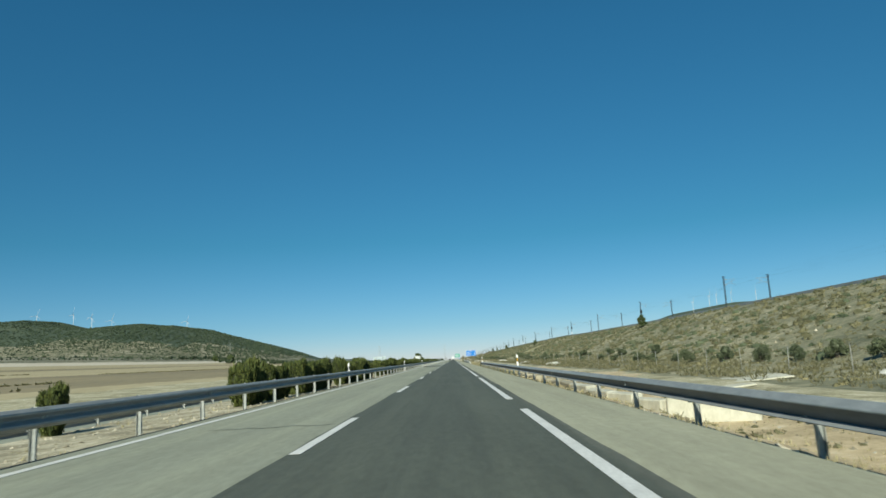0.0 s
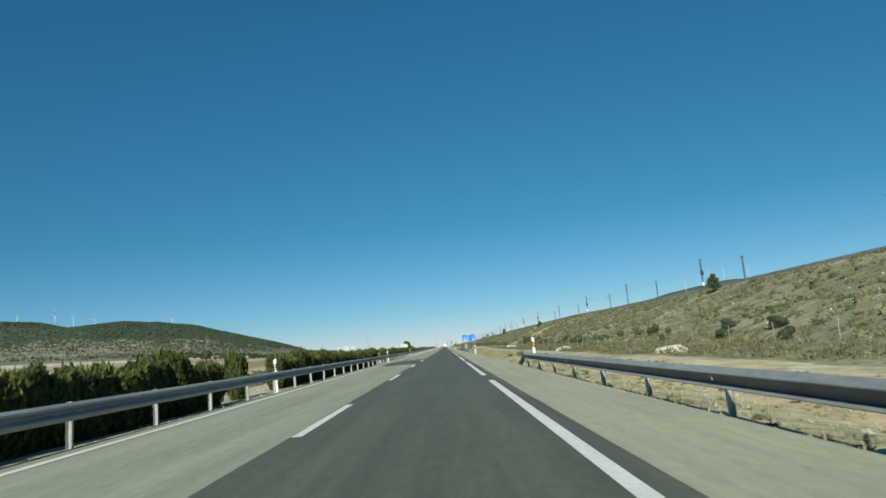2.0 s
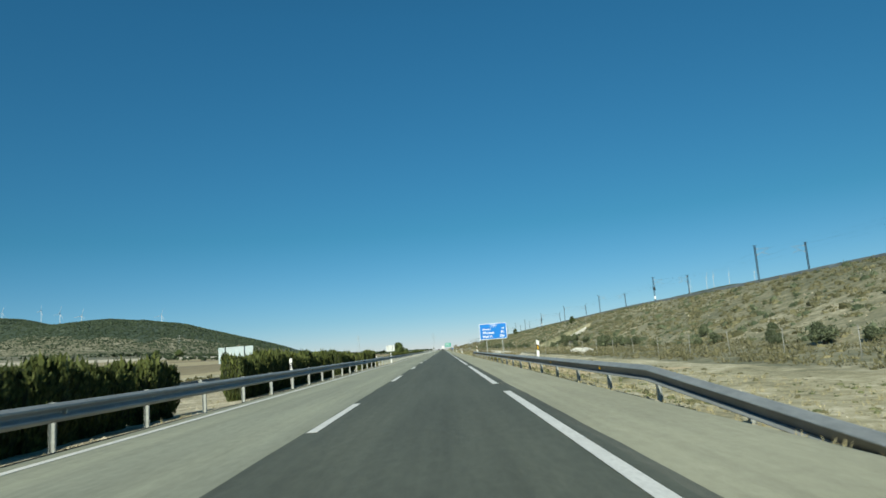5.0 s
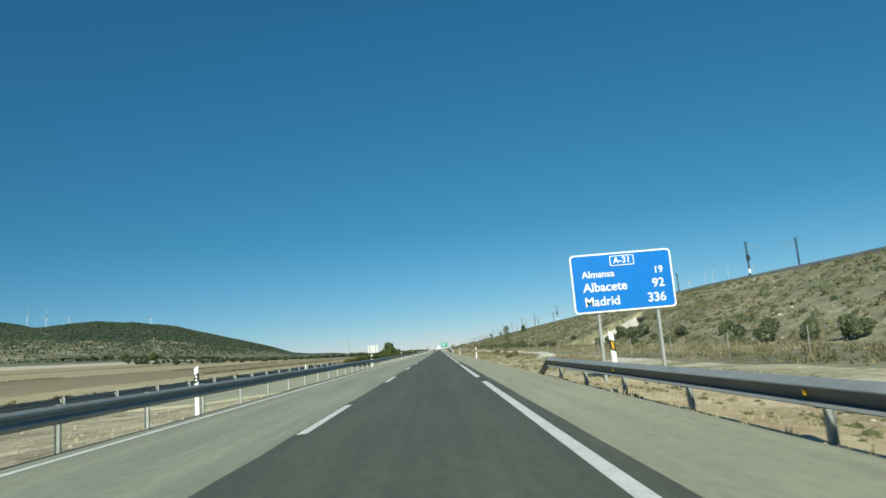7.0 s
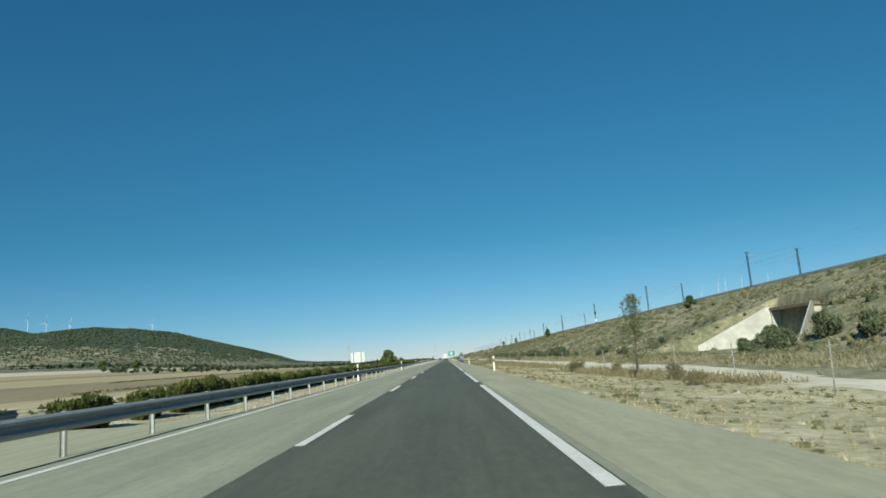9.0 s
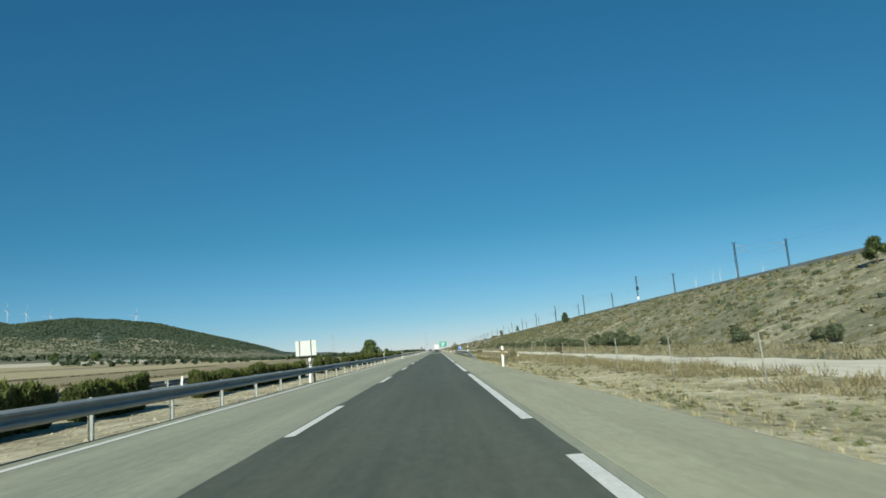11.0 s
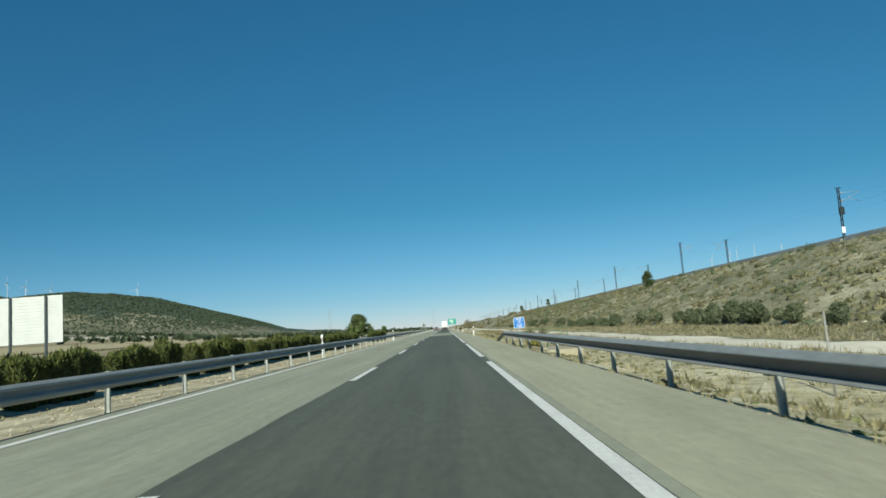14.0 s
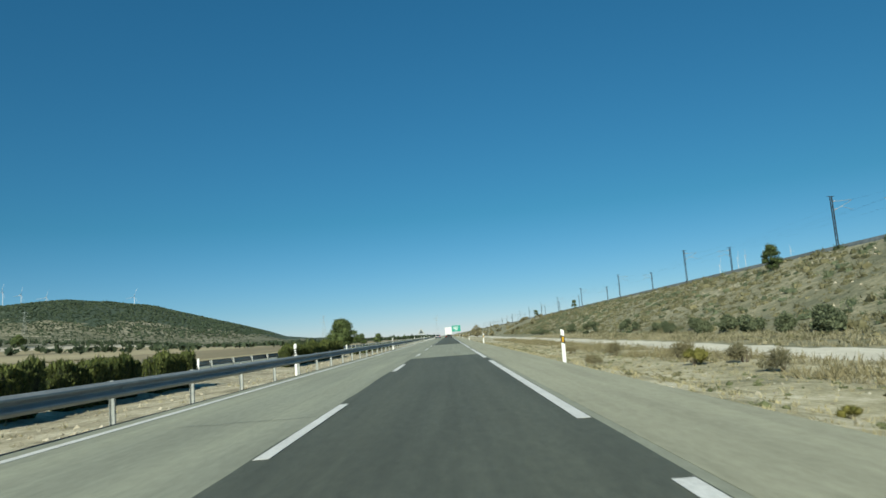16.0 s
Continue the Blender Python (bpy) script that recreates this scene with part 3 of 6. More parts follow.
def leafy_mesh(name, lobes, per_lobe, leaf, slim, upward, mat, rng):
    """Foliage from lobes (x, y, z, rx, ry, rz); leaf: mean length."""
    vs, fs, k = [], [], 0
    for x, y, z, rx, ry, rz in lobes:
        u = unit_cloud(per_lobe, rng)
        c = u * (rx, ry, rz) + (x, y, z)
        way = u + rng.normal(size=u.shape) * 0.5 + np.array((0, 0, upward))
        l = leaf * (0.6 + 0.8 * rng.random(per_lobe))
        v, f = blades(c, way, l, l * slim, rng)
        vs.append(v)
        fs.append(f + k)
        k += len(v)
    return mesh_from(name, np.concatenate(vs).tolist(), np.concatenate(fs).tolist(), [mat])


def lumpy_core(name, lobes, shrink, mat):
    """A dim inner mass of twigs so that daylight does not pass everywhere."""
    bm = bmesh.new()
    for x, y, z, rx, ry, rz in lobes:
        m = Matrix.Translation((x, y, z)) @ Matrix.Diagonal((rx * shrink, ry * shrink, rz * shrink, 1))
        r = bmesh.ops.create_icosphere(bm, subdivisions=1, radius=1.0, matrix=m)
        for v in r["verts"]:
            v.co += Vector((random.uniform(-1, 1), random.uniform(-1, 1), random.uniform(-1, 1))) * 0.12 * min(rx, rz)
    return finish(name, bm, mat)


def stems(bm, n, height, spread, radius):
    for _ in range(n):
        a = random.uniform(0, 6.28)
        s = random.uniform(0.2, 1.0) * spread
        add_tube(bm, (0.05 * math.cos(a), 0.05 * math.sin(a), -0.15), (s * math.cos(a), s * math.sin(a), height * random.uniform(0.6, 1.0)), radius, radius * 0.4, 5)
    return bm


def hedge_bush(variant):
    """A clipped upright hedge shrub about 1.5 m high: a block of close upright shoots, drawn in towards its foot."""
    rng = np.random.default_rng(100 + variant)
    root = empty("hedge_bush", Matrix.Translation((0, -500 - variant * 4, 0)), "clipped dark green hedge bush with feathery tips on gravel", "bush", "median hedge")
    height = 1.36
    ph = rng.uniform(0, 6.28, 6)

    def skin(a, z, top=height):
        """Radius factor round the block and the height of its uneven top."""
        box = (np.abs(np.cos(a)) ** 5 + np.abs(np.sin(a)) ** 5) ** -0.2
        lump = 1 + 0.07 * np.sin(5 * a + ph[0]) + 0.06 * np.sin(9 * a + ph[1] + 1.5 * z) + 0.04 * np.sin(6 * z + 3 * a + ph[2])
        foot = 0.5 + 0.5 * np.clip(z / 0.5, 0, 1) ** 0.75
        crown = 1 - 0.3 * np.clip((z - 1.1) / 0.3, 0, 1) ** 2
        return box * lump * foot * crown

    def crest(x, y):
        return height + 0.09 * np.sin(4.5 * x + 3 * y + ph[3]) + 0.08 * np.sin(7 * y - 3 * x + ph[4]) - 0.22 * (x * x / 0.3 + y * y / 0.5) * 0.5

    n = 3000
    a, z = rng.uniform(0, 6.283, n), 0.03 + (height - 0.03) * rng.random(n)
    r = skin(a, z) * rng.uniform(0.84, 1.07, n)
    c = np.stack([0.37 * r * np.cos(a), 0.48 * r * np.sin(a), z], 1)
    way = np.stack([0.4 * np.cos(a), 0.4 * np.sin(a), np.full(n, 1.5)], 1) + 0.35 * rng.normal(size=(n, 3))
    l = 0.125 * (0.6 + 0.9 * rng.random(n))
    m = 700
    x, y = rng.uniform(-0.35, 0.35, m), rng.uniform(-0.45, 0.45, m)
    c2 = np.stack([x, y, crest(x, y) + rng.uniform(-0.14, 0.02, m)], 1)
    way2 = np.stack([np.zeros(m), np.zeros(m), np.full(m, 1.6)], 1) + 0.4 * rng.normal(size=(m, 3))
    l2 = 0.13 * (0.6 + 0.9 * rng.random(m)) * np.where(rng.random(m) > 0.84, 2.3, 1.0)
    l, c, way = np.concatenate([l, l2]), np.concatenate([c, c2]), np.concatenate([way, way2])
    v, f = blades(c, way, l, l * 0.26, rng)
    part("foliage", mesh_from("foliage", v.tolist(), f.tolist(), [M_HEDGE]), M_HEDGE, root)
    # the close inner mass, coloured near-black for the shade between the shoots
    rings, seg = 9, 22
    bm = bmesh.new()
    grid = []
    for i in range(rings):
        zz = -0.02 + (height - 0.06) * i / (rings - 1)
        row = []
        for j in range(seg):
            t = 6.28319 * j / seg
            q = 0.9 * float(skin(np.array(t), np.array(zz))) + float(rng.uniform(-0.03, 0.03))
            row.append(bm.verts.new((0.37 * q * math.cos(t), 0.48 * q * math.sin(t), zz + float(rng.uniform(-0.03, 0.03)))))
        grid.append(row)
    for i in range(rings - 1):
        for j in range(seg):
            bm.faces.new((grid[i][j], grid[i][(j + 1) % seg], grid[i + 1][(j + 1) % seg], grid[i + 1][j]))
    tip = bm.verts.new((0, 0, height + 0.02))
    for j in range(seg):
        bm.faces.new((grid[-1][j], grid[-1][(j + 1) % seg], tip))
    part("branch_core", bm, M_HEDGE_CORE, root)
    bm = bmesh.new()
    part("stem", stems(bm, 5, 0.5, 0.25, 0.03), M_BARK, root)
    return root


def round_shrub(variant, mat, name, label, category, group, leaf=0.2, per=170, slim=0.4, core=True, lobes=6):
    rng = np.random.default_rng(300 + variant)
    root = empty(name, Matrix.Translation((0, -540 - variant * 5, 0)), label, category, group)
    lb = []
    for i in range(lobes):
        a = rng.uniform(0, 6.28)
        d = rng.uniform(0.15, 0.6)
        r = rng.uniform(0.3, 0.48)
        lb.append((d * math.cos(a), d * math.sin(a), rng.uniform(0.35, 0.85), r, r, r * rng.uniform(0.75, 1.0)))
    part("foliage", leafy_mesh("foliage", lb, per, leaf, slim, 0.35, mat, rng), mat, root)
    if core:
        part("branch_core", lumpy_core("branch_core", lb, 0.7, mat), mat, root)
    bm = bmesh.new()
    part("stem", stems(bm, 5, 0.6, 0.4, 0.035), M_BARK, root)
    return root


def gz(x, y):
    return float(ground_z(x, y))


def stand(model, x, y, sx=1.0, sz=1.0, turn=0.0, sink=0.03, tilt=0.0):
    m = Matrix.Translation((x, y, gz(x, y) - sink)) @ Matrix.Rotation(turn, 4, "Z") @ Matrix.Rotation(tilt, 4, "X")
    ob = copy_thing(model, m)
    ob.scale = (sx, sx, sz)
    return ob


def drop_model(root):
    for o in (*root.children_recursive, root):
        bpy.data.objects.remove(o)


HEDGE_ROWS = [(15.6, 16.4), (24.3, 27.6), (28, 31.6), (33, 42.8), (46, 61.8), (62.3, 63.6), (70, 72.5), (73, 76.8), (77.2, 91), (92, 94), (98, 129), (129.2, 132.8),
              (133.7, 143.8), (153, 164.2), (166, 188), (193, 214), (217, 226), (231, 233.4), (235, 243)]
HEDGE_ROWS_WIDE = [(326.2, 329.4), (331.4, 333.8), (335.3, 403), (407, 435), (441.7, 445), (449, 450.5), (452, 454.6), (455.6, 457), (461.4, 463), (465.6, 470.1),
                   (475.3, 477.2), (477.9, 480.4), (480.7, 483.7), (483.9, 492.2), (493.2, 501.9), (502.6, 515.5), (515.8, 518.6), (518.8, 531.8), (532.4, 533.9),
                   (534.3, 536.3), (537.3, 540.7), (540.9, 543.2), (543.4, 546.4), (546.7, 549), (549.5, 555.5), (555.9, 560.2), (577, 603)]
hedge_models = [hedge_bush(i) for i in range(6)]
for rows, x0, tall in ((HEDGE_ROWS, -5.55, 1.08), (HEDGE_ROWS_WIDE, -9.75, 1.05)):
    for a, b in rows:
        low = tall
        trim = 0.5 if x0 > -8 else 0.3
        a, b = a + trim, b - trim
        n = 1 if b - a < 1.0 else round((b - a - 0.9) / 0.84) + 1
        for i in range(n):
            y = (a + b) / 2 if n == 1 else a + 0.45 + (b - a - 0.9) * i / (n - 1)
            short = 0.72 if 315 < y < 336 else 0.86 if 315 < y < 440 else 1.0
            if n > 4 and random.random() < (0.15 if x0 < -8 else 0.07):
                continue
            wide = 0.72 + 0.2 * min(1.0, max(0.0, b - a)) if n == 1 else random.uniform(1.0, 1.22)
            if y < 17:
                wide, low = 0.72, 0.86
            stand(random.choice(hedge_models), x0 + random.uniform(-0.12, 0.12) - (2.95 if y < 17 else 0), y + random.uniform(-0.1, 0.1) + (2.4 if y < 17 else 0), wide,
                  low * short * random.uniform(0.84, 1.08) * (1 + 0.14 * noise.noise((y * 0.35, x0, 0))), random.choice((0, math.pi)) + random.uniform(-0.2, 0.2))
for m in hedge_models:
    drop_model(m)


def scatter_blades(name, pts, size, per, slim, spread, upward, mat, label, category, seed, leaf=0.8):
    """Tufts of blades joined into one object: pts (n x 3), size (n)."""
    rng = np.random.default_rng(seed)
    pts, size = np.repeat(pts, per, 0), np.repeat(size, per)
    off = rng.normal(size=pts.shape)
    off /= np.linalg.norm(off, axis=1)[:, None] + 1e-9
    off[:, 2] = np.abs(off[:, 2])
    c = pts + off * (spread * size[:, None] * (0.4 + 0.6 * rng.random((len(pts), 1)))) * (1, 1, 0.8)
    way = off + np.array((0, 0, upward)) + 0.4 * rng.normal(size=off.shape)
    l = size * leaf * (0.6 + 0.8 * rng.random(len(size)))
    v, f = blades(c, way, l, l * slim, rng)
    return tagged(new(name, mesh_from(name, v.tolist(), f.tolist(), [mat])), label, category, kind="stuff")


def noise_field(x, y):
    """Smooth irregular patches, about -0.5 to 0.5."""
    return np.array([noise.noise((a, b, 0.3)) + 0.5 * noise.noise((2.3 * a, 2.3 * b, 7.0)) for a, b in zip(x.tolist(), y.tolist())]) * 0.7


def random_ground(n, x0, x1, y0, y1, rng, sink=0.0):
    x, y = rng.uniform(x0, x1, n), rng.uniform(y0, y1, n)
    return np.stack([x, y, ground_z(x, y) - sink], 1)


# far hedge beyond the last bushes that stand apart
far_y = RNG.uniform(600, 900, 900)
far_x = -7.75 + RNG.uniform(-0.5, 0.5, 900)
scatter_blades("hedge_row", np.stack([far_x, far_y, ground_z(far_x, far_y) + 0.35], 1), np.full(900, 0.75), 14, 0.3, 0.7, 0.8, M_HEDGE, "long row of clipped green hedge in the median", "hedge", 11)

# dry grass and thyme beside the carriageway
p = random_ground(36000, 5.65, 13.8, -8, 640, RNG, 0.02)
scatter_blades("dry_grass", p, RNG.uniform(0.06, 0.21, len(p)), 7, 0.11, 0.5, 1.6, M_GRASS, "straw-coloured dry grass on the verge", "grass", 12)
p = random_ground(3600, 17.5, 34, -8, 700, RNG, 0.02)
p = p[(p[:, 0] > 20.6) | (p[:, 1] < 335)]
scatter_blades("dry_weeds", p, RNG.uniform(0.2, 0.55, len(p)), 9, 0.14, 0.5, 1.1, M_DRYBUSH, "dry brown weeds along the track", "weeds", 14)
# the embankment
def tussocks(name, pts, size, mat, label, category, seed, per=22, leaf=0.34):
    """Rounded bushes joined into one object: an uneven dome of close twigs each, with leaf blades over its skin."""
    rng = np.random.default_rng(seed)
    n = len(pts)
    ring = np.arange(7) * 2 * math.pi / 7
    unit = np.concatenate([np.stack([np.cos(ring), np.sin(ring), np.full(7, -0.15)], 1), np.stack([0.82 * np.cos(ring + 0.4), 0.82 * np.sin(ring + 0.4), np.full(7, 0.48)], 1), [[0.0, 0.0, 0.8]]])
    f = [(i, (i + 1) % 7, 7 + i) for i in range(7)] + [((i + 1) % 7, 7 + (i + 1) % 7, 7 + i) for i in range(7)] + [(7 + i, 7 + (i + 1) % 7, 14) for i in range(7)]
    v = unit[None] * rng.uniform(0.45, 1.15, (n, 15, 1)) * rng.uniform(0.75, 1.25, (n, 1, 3)) * size[:, None, None] * 0.6 + pts[:, None, :]
    faces = (np.array(f)[None] + 15 * np.arange(n)[:, None, None]).reshape(-1, 3)
    core = tagged(new(name + "_mass", mesh_from(name + "_mass", v.reshape(-1, 3).tolist(), faces.tolist(), [mat])), label, category, kind="stuff")
    scatter_blades(name, pts, size, per, 0.3, 0.95, 0.5, mat, label, category, seed + 100, leaf)
    return core


def slope_points(n, pattern, y1):
    """Places on the embankment's face, clear of the underpass, where pattern(x, y) is above zero."""
    y = RNG.uniform(0, y1, n)
    x = foot_x(y) + (ridge_x(y) - foot_x(y)) * RNG.random(n)
    keep = (pattern(x, y) + 0.9 * (RNG.random(n) - 0.5) > 0) & ~((y > 393 - 0.5 * (53 - x)) & (y < 412.6) & (x < 55))
    x, y = x[keep], y[keep]
    return np.stack([x, y, ground_z(x, y) - 0.04], 1)


p = slope_points(19000, lambda x, y: noise_field(x * 0.16, y * 0.1) + 0.12, 900)
tussocks("slope_scrub", p, 0.28 + 0.75 * RNG.random(len(p)) ** 2 + 0.35 * (RNG.random(len(p)) > 0.93), M_SCRUB, "grey-green and brown scrub on the embankment slope", "scrub", 15)
p = slope_points(4200, lambda x, y: noise_field(x * 0.1 + 40.0, y * 0.06) - 0.08, 850)
tussocks("slope_shrubs", p, 0.4 + 0.95 * RNG.random(len(p)) ** 1.6, M_OLIVE, "darker green shrubs on the embankment slope", "scrub", 16, 34, 0.28)
n = 14000
y = RNG.uniform(0, 800, n)
x = foot_x(y) + (ridge_x(y) - foot_x(y)) * RNG.random(n)
keep = ~((y > 393 - 0.5 * (53 - x)) & (y < 412.6) & (x < 55))
x, y = x[keep], y[keep]
scatter_blades("slope_grass", np.stack([x, y, ground_z(x, y) - 0.02], 1), RNG.uniform(0.15, 0.4, len(x)), 9, 0.12, 0.6, 1.0, M_HAYGRASS, "grey dry grass tufts on the embankment slope", "grass", 17)


def stones(name, pts, size, mat, label, seed):
    """Angular stones joined into one object, each an uneven octahedron half sunk into the ground."""
    rng = np.random.default_rng(seed)
    n = len(pts)
    ax = np.array([(1, 0, 0), (0, 1, 0), (-1, 0, 0), (0, -1, 0), (0, 0, 0.7), (0, 0, -0.7)], float)
    v = ax[None] * size[:, None, None] * rng.uniform(0.5, 1.1, (n, 6, 1)) + rng.normal(size=(n, 6, 3)) * size[:, None, None] * 0.15
    a = rng.uniform(0, 6.28, n)
    c, s = np.cos(a), np.sin(a)
    v = np.stack([v[..., 0] * c[:, None] - v[..., 1] * s[:, None], v[..., 0] * s[:, None] + v[..., 1] * c[:, None], v[..., 2]], -1) + pts[:, None, :]
    f = np.array([(0, 1, 4), (1, 2, 4), (2, 3, 4), (3, 0, 4), (1, 0, 5), (2, 1, 5), (3, 2, 5), (0, 3, 5)])
    faces = (f[None] + 6 * np.arange(n)[:, None, None]).reshape(-1, 3)
    return tagged(new(name, mesh_from(name, v.reshape(-1, 3).tolist(), faces.tolist(), [mat])), label, "stones", kind="stuff")


p = random_ground(20000, -11.0, -3.98, -5, 600, RNG)
p = p[(p[:, 1] < 262.5) | (p[:, 1] > 328)]
stones("median_stones", p, 0.018 + 0.07 * RNG.random(len(p)) ** 2.5, M_STONE, "loose pale stones scattered over the median", 21)
p = random_ground(4500, 5.7, 13.5, -5, 600, RNG)
stones("verge_stones", p, RNG.uniform(0.02, 0.09, len(p)), M_STONE, "loose pale stones on the verge", 22)
p = random_ground(1500, 30, 62, 0, 700, RNG)
stones("slope_stones", p, RNG.uniform(0.08, 0.3, len(p)), M_STONE, "pale rocks showing through the slope", 23)
p = random_ground(2200, -11.2, -4.1, -5, 600, RNG, 0.01)
p = p[(p[:, 1] < 262.5) | (p[:, 1] > 328)]
scatter_blades("median_grass", p, RNG.uniform(0.08, 0.24, len(p)), 6, 0.14, 0.4, 1.3, M_GRASS, "thin dry grass on the median gravel", "grass", 18)

def lumps(name, pts, size, mat, label, category, seed):
    """Far tree crowns joined into one object: uneven many-sided clumps."""
    ob = stones(name, pts, size, mat, label, seed)
    return tagged(ob, label, category, kind="stuff")


# dark green shrubs along the foot of the embankment
shrub_models = [round_shrub(i, M_OLIVE, "shrub", "rounded dark green shrub at the foot of the slope", "shrub", "shrubs on the embankment", 0.14, 420, 0.42) for i in range(4)]
for y in list(np.arange(92, 282, 7.0)) + list(np.arange(318, 352, 8.0)) + list(np.arange(418, 482, 7.5)) + list(np.arange(650, 760, 7.0)):
    if random.random() < 0.15:
        continue
    s = random.uniform(0.8, 1.5)
    stand(random.choice(shrub_models), float(foot_x(y)) + random.uniform(-1.5, 4.0), y + random.uniform(-2, 2), s, s * random.uniform(0.8, 1.1), random.uniform(0, 6.28))
FOOT_ROW = {1.2: (49.0, 55.0, 59.5, 66.0, 76.0, 85.0, 311.0, 508.0, 513.0, 556.5, 564.0, 609.1, 615.1, 622.6, 634.6, 641.1),
            1.45: (287.3, 293.8, 383.0, 486.0, 489.5, 493.5, 520.2, 527.7, 536.5, 551.0, 571.0, 585.1, 591.6, 598.1, 603.1),
            1.9: (300.8, 356.2, 361.2, 367.7, 376.2, 484.0, 488.0, 491.5, 496.0, 499.0, 502.5, 533.0, 534.5, 540.0, 543.0, 547.0, 579.6)}
for s, row in FOOT_ROW.items():
    for y in row:
        x = float(foot_x(y)) + random.uniform(-0.6, 1.6)
        if 350 < y < 390:
            x += 2.2
        stand(random.choice(shrub_models), x, y, s * random.uniform(0.9, 1.05), s * random.uniform(0.95, 1.2), random.uniform(0, 6.28))
# a thicket in the mouth of the underpass
for x, y, s in ((46.5, 399.0, 2.6), (43.5, 393.0, 2.2), (49.0, 404.0, 2.4), (40.5, 388.5, 1.9)):
    stand(random.choice(shrub_models), x, y, s, s, random.uniform(0, 6.28))
for m in shrub_models:
    drop_model(m)
dry_models = [round_shrub(10 + i, M_DRYBUSH, "dry_bush", "bare brown bush of fine dry twigs on the verge", "bush", "dry bushes", 0.3, 150, 0.09, False) for i in range(3)]
for x, y, s in ((9.0, 130.5, 0.55), (12.4, 359.0, 1.05), (8.4, 134.0, 0.4), (12.8, 545.0, 0.95), (13.2, 556.0, 0.8), (12.4, 551.5, 0.75), (13.0, 563.0, 0.9), (11.8, 571.0, 0.8), (10.4, 578.0, 0.6),
                (8.3, 560.0, 0.45), (7.6, 557.5, 0.4), (12.6, 348.0, 0.8), (13.4, 339.0, 0.8), (12.2, 333.0, 0.6), (19.5, 470.0, 1.2), (12.4, 468.5, 1.1), (11.6, 461.0, 0.9), (13.3, 474.0, 1.0)):
    stand(random.choice(dry_models), x, y, s, s, random.uniform(0, 6.28))
for m in dry_models:
    drop_model(m)
broom = round_shrub(20, M_YELLOWBUSH, "broom_bush", "small yellow-green broom bush on dry grass", "bush", "broom bushes", 0.2, 130, 0.16, True)
for x, y, s in ((7.45, 538.9, 0.22), (11.5, 556.5, 0.7), (6.9, 233.3, 0.45), (6.8, 505.0, 0.5), (-5.3, 246.5, 0.5), (7.0, 243.0, 0.35), (9.4, 309.0, 0.5)):
    stand(broom, x, y, s, s, random.uniform(0, 6.28))
drop_model(broom)


def limb_tree(name, m, height, trunk_r, crown, per, leaf, slim, mat, label, limbs, seed, dense=True):
    """A tapered trunk with limbs that end in leafy lobes; crown: (x, y, z, rx, ry, rz) lobes."""
    rng = np.random.default_rng(seed)
    root = empty(name, m, label, "tree")
    bm = bmesh.new()
    top = Vector((0.05 * height, 0, height * 0.8))
    mid = Vector((0.02 * height, 0.02 * height, height * 0.4))
    add_tube(bm, (0, 0, -0.3), mid, trunk_r, trunk_r * 0.7, 8)
    add_tube(bm, mid, top, trunk_r * 0.7, trunk_r * 0.2, 8)
    part("trunk", bm, M_BARK, root)
    for lobe in crown[:limbs]:
        bm = bmesh.new()
        add_tube(bm, mid.lerp(top, float(rng.uniform(0, 0.7))), lobe[:3], trunk_r * 0.35, trunk_r * 0.1, 6)
        part("limb", bm, M_BARK, root)
    part("branch_core", lumpy_core("branch_core", crown, 0.62, mat), mat, root) if dense else None
    part("crown", leafy_mesh("crown", crown, per, leaf, slim, 0.3, mat, rng), mat, root)
    return root


def ball_crown(n, z0, z1, radius, lobe, seed):
    rng = np.random.default_rng(seed)
    out = []
    for _ in range(n):
        a, h = rng.uniform(0, 6.28), rng.random()
        r = radius * min(1.0, 1.25 - 1.05 * h) * min(1.0, 0.55 + 2 * h) * rng.uniform(0.3, 0.9)
        k = lobe * rng.uniform(0.7, 1.25)
        out.append((r * math.cos(a), r * math.sin(a), z0 + (z1 - z0) * h, k, k, k * 0.8))
    return out


def at_ground(x, y, turn=0.0):
    return Matrix.Translation((x, y, gz(x, y))) @ Matrix.Rotation(turn, 4, "Z")


limb_tree("pine_tree", at_ground(-37.2, 786), 10.8, 0.34, ball_crown(80, 1.0, 9.4, 6.6, 2.0, 1), 260, 0.5, 0.3, M_PINE, "broad dark green pine standing alone beside the fields", 10, 31)
limb_tree("pine_tree", at_ground(50.8, 632), 4.6, 0.14, ball_crown(26, 0.6, 3.9, 1.5, 0.68, 2), 220, 0.22, 0.3, M_PINE, "small dense pine on the embankment slope", 8, 32)
limb_tree("pine_tree", at_ground(61.0, 216), 4.2, 0.14, ball_crown(26, 0.6, 3.7, 1.6, 0.68, 3), 220, 0.22, 0.3, M_PINE, "small dense pine on the embankment slope", 8, 33)
limb_tree("pine_tree", at_ground(56.0, 455), 3.6, 0.13, ball_crown(22, 0.5, 3.1, 1.4, 0.66, 4), 220, 0.22, 0.3, M_PINE, "small round pine near the top of the slope", 8, 34)
limb_tree("pine_tree", at_ground(54.0, 812), 3.8, 0.13, ball_crown(14, 0.6, 3.4, 1.5, 0.6, 5), 90, 0.32, 0.3, M_PINE, "small round pine near the top of the slope", 8, 35)
limb_tree("poplar_sapling", at_ground(12.6, 343), 4.5, 0.06, ball_crown(38, 0.7, 4.35, 1.2, 0.4, 6), 62, 0.12, 0.38, M_POPLAR, "thin young tree with sparse grey-green leaves", 12, 36, False)
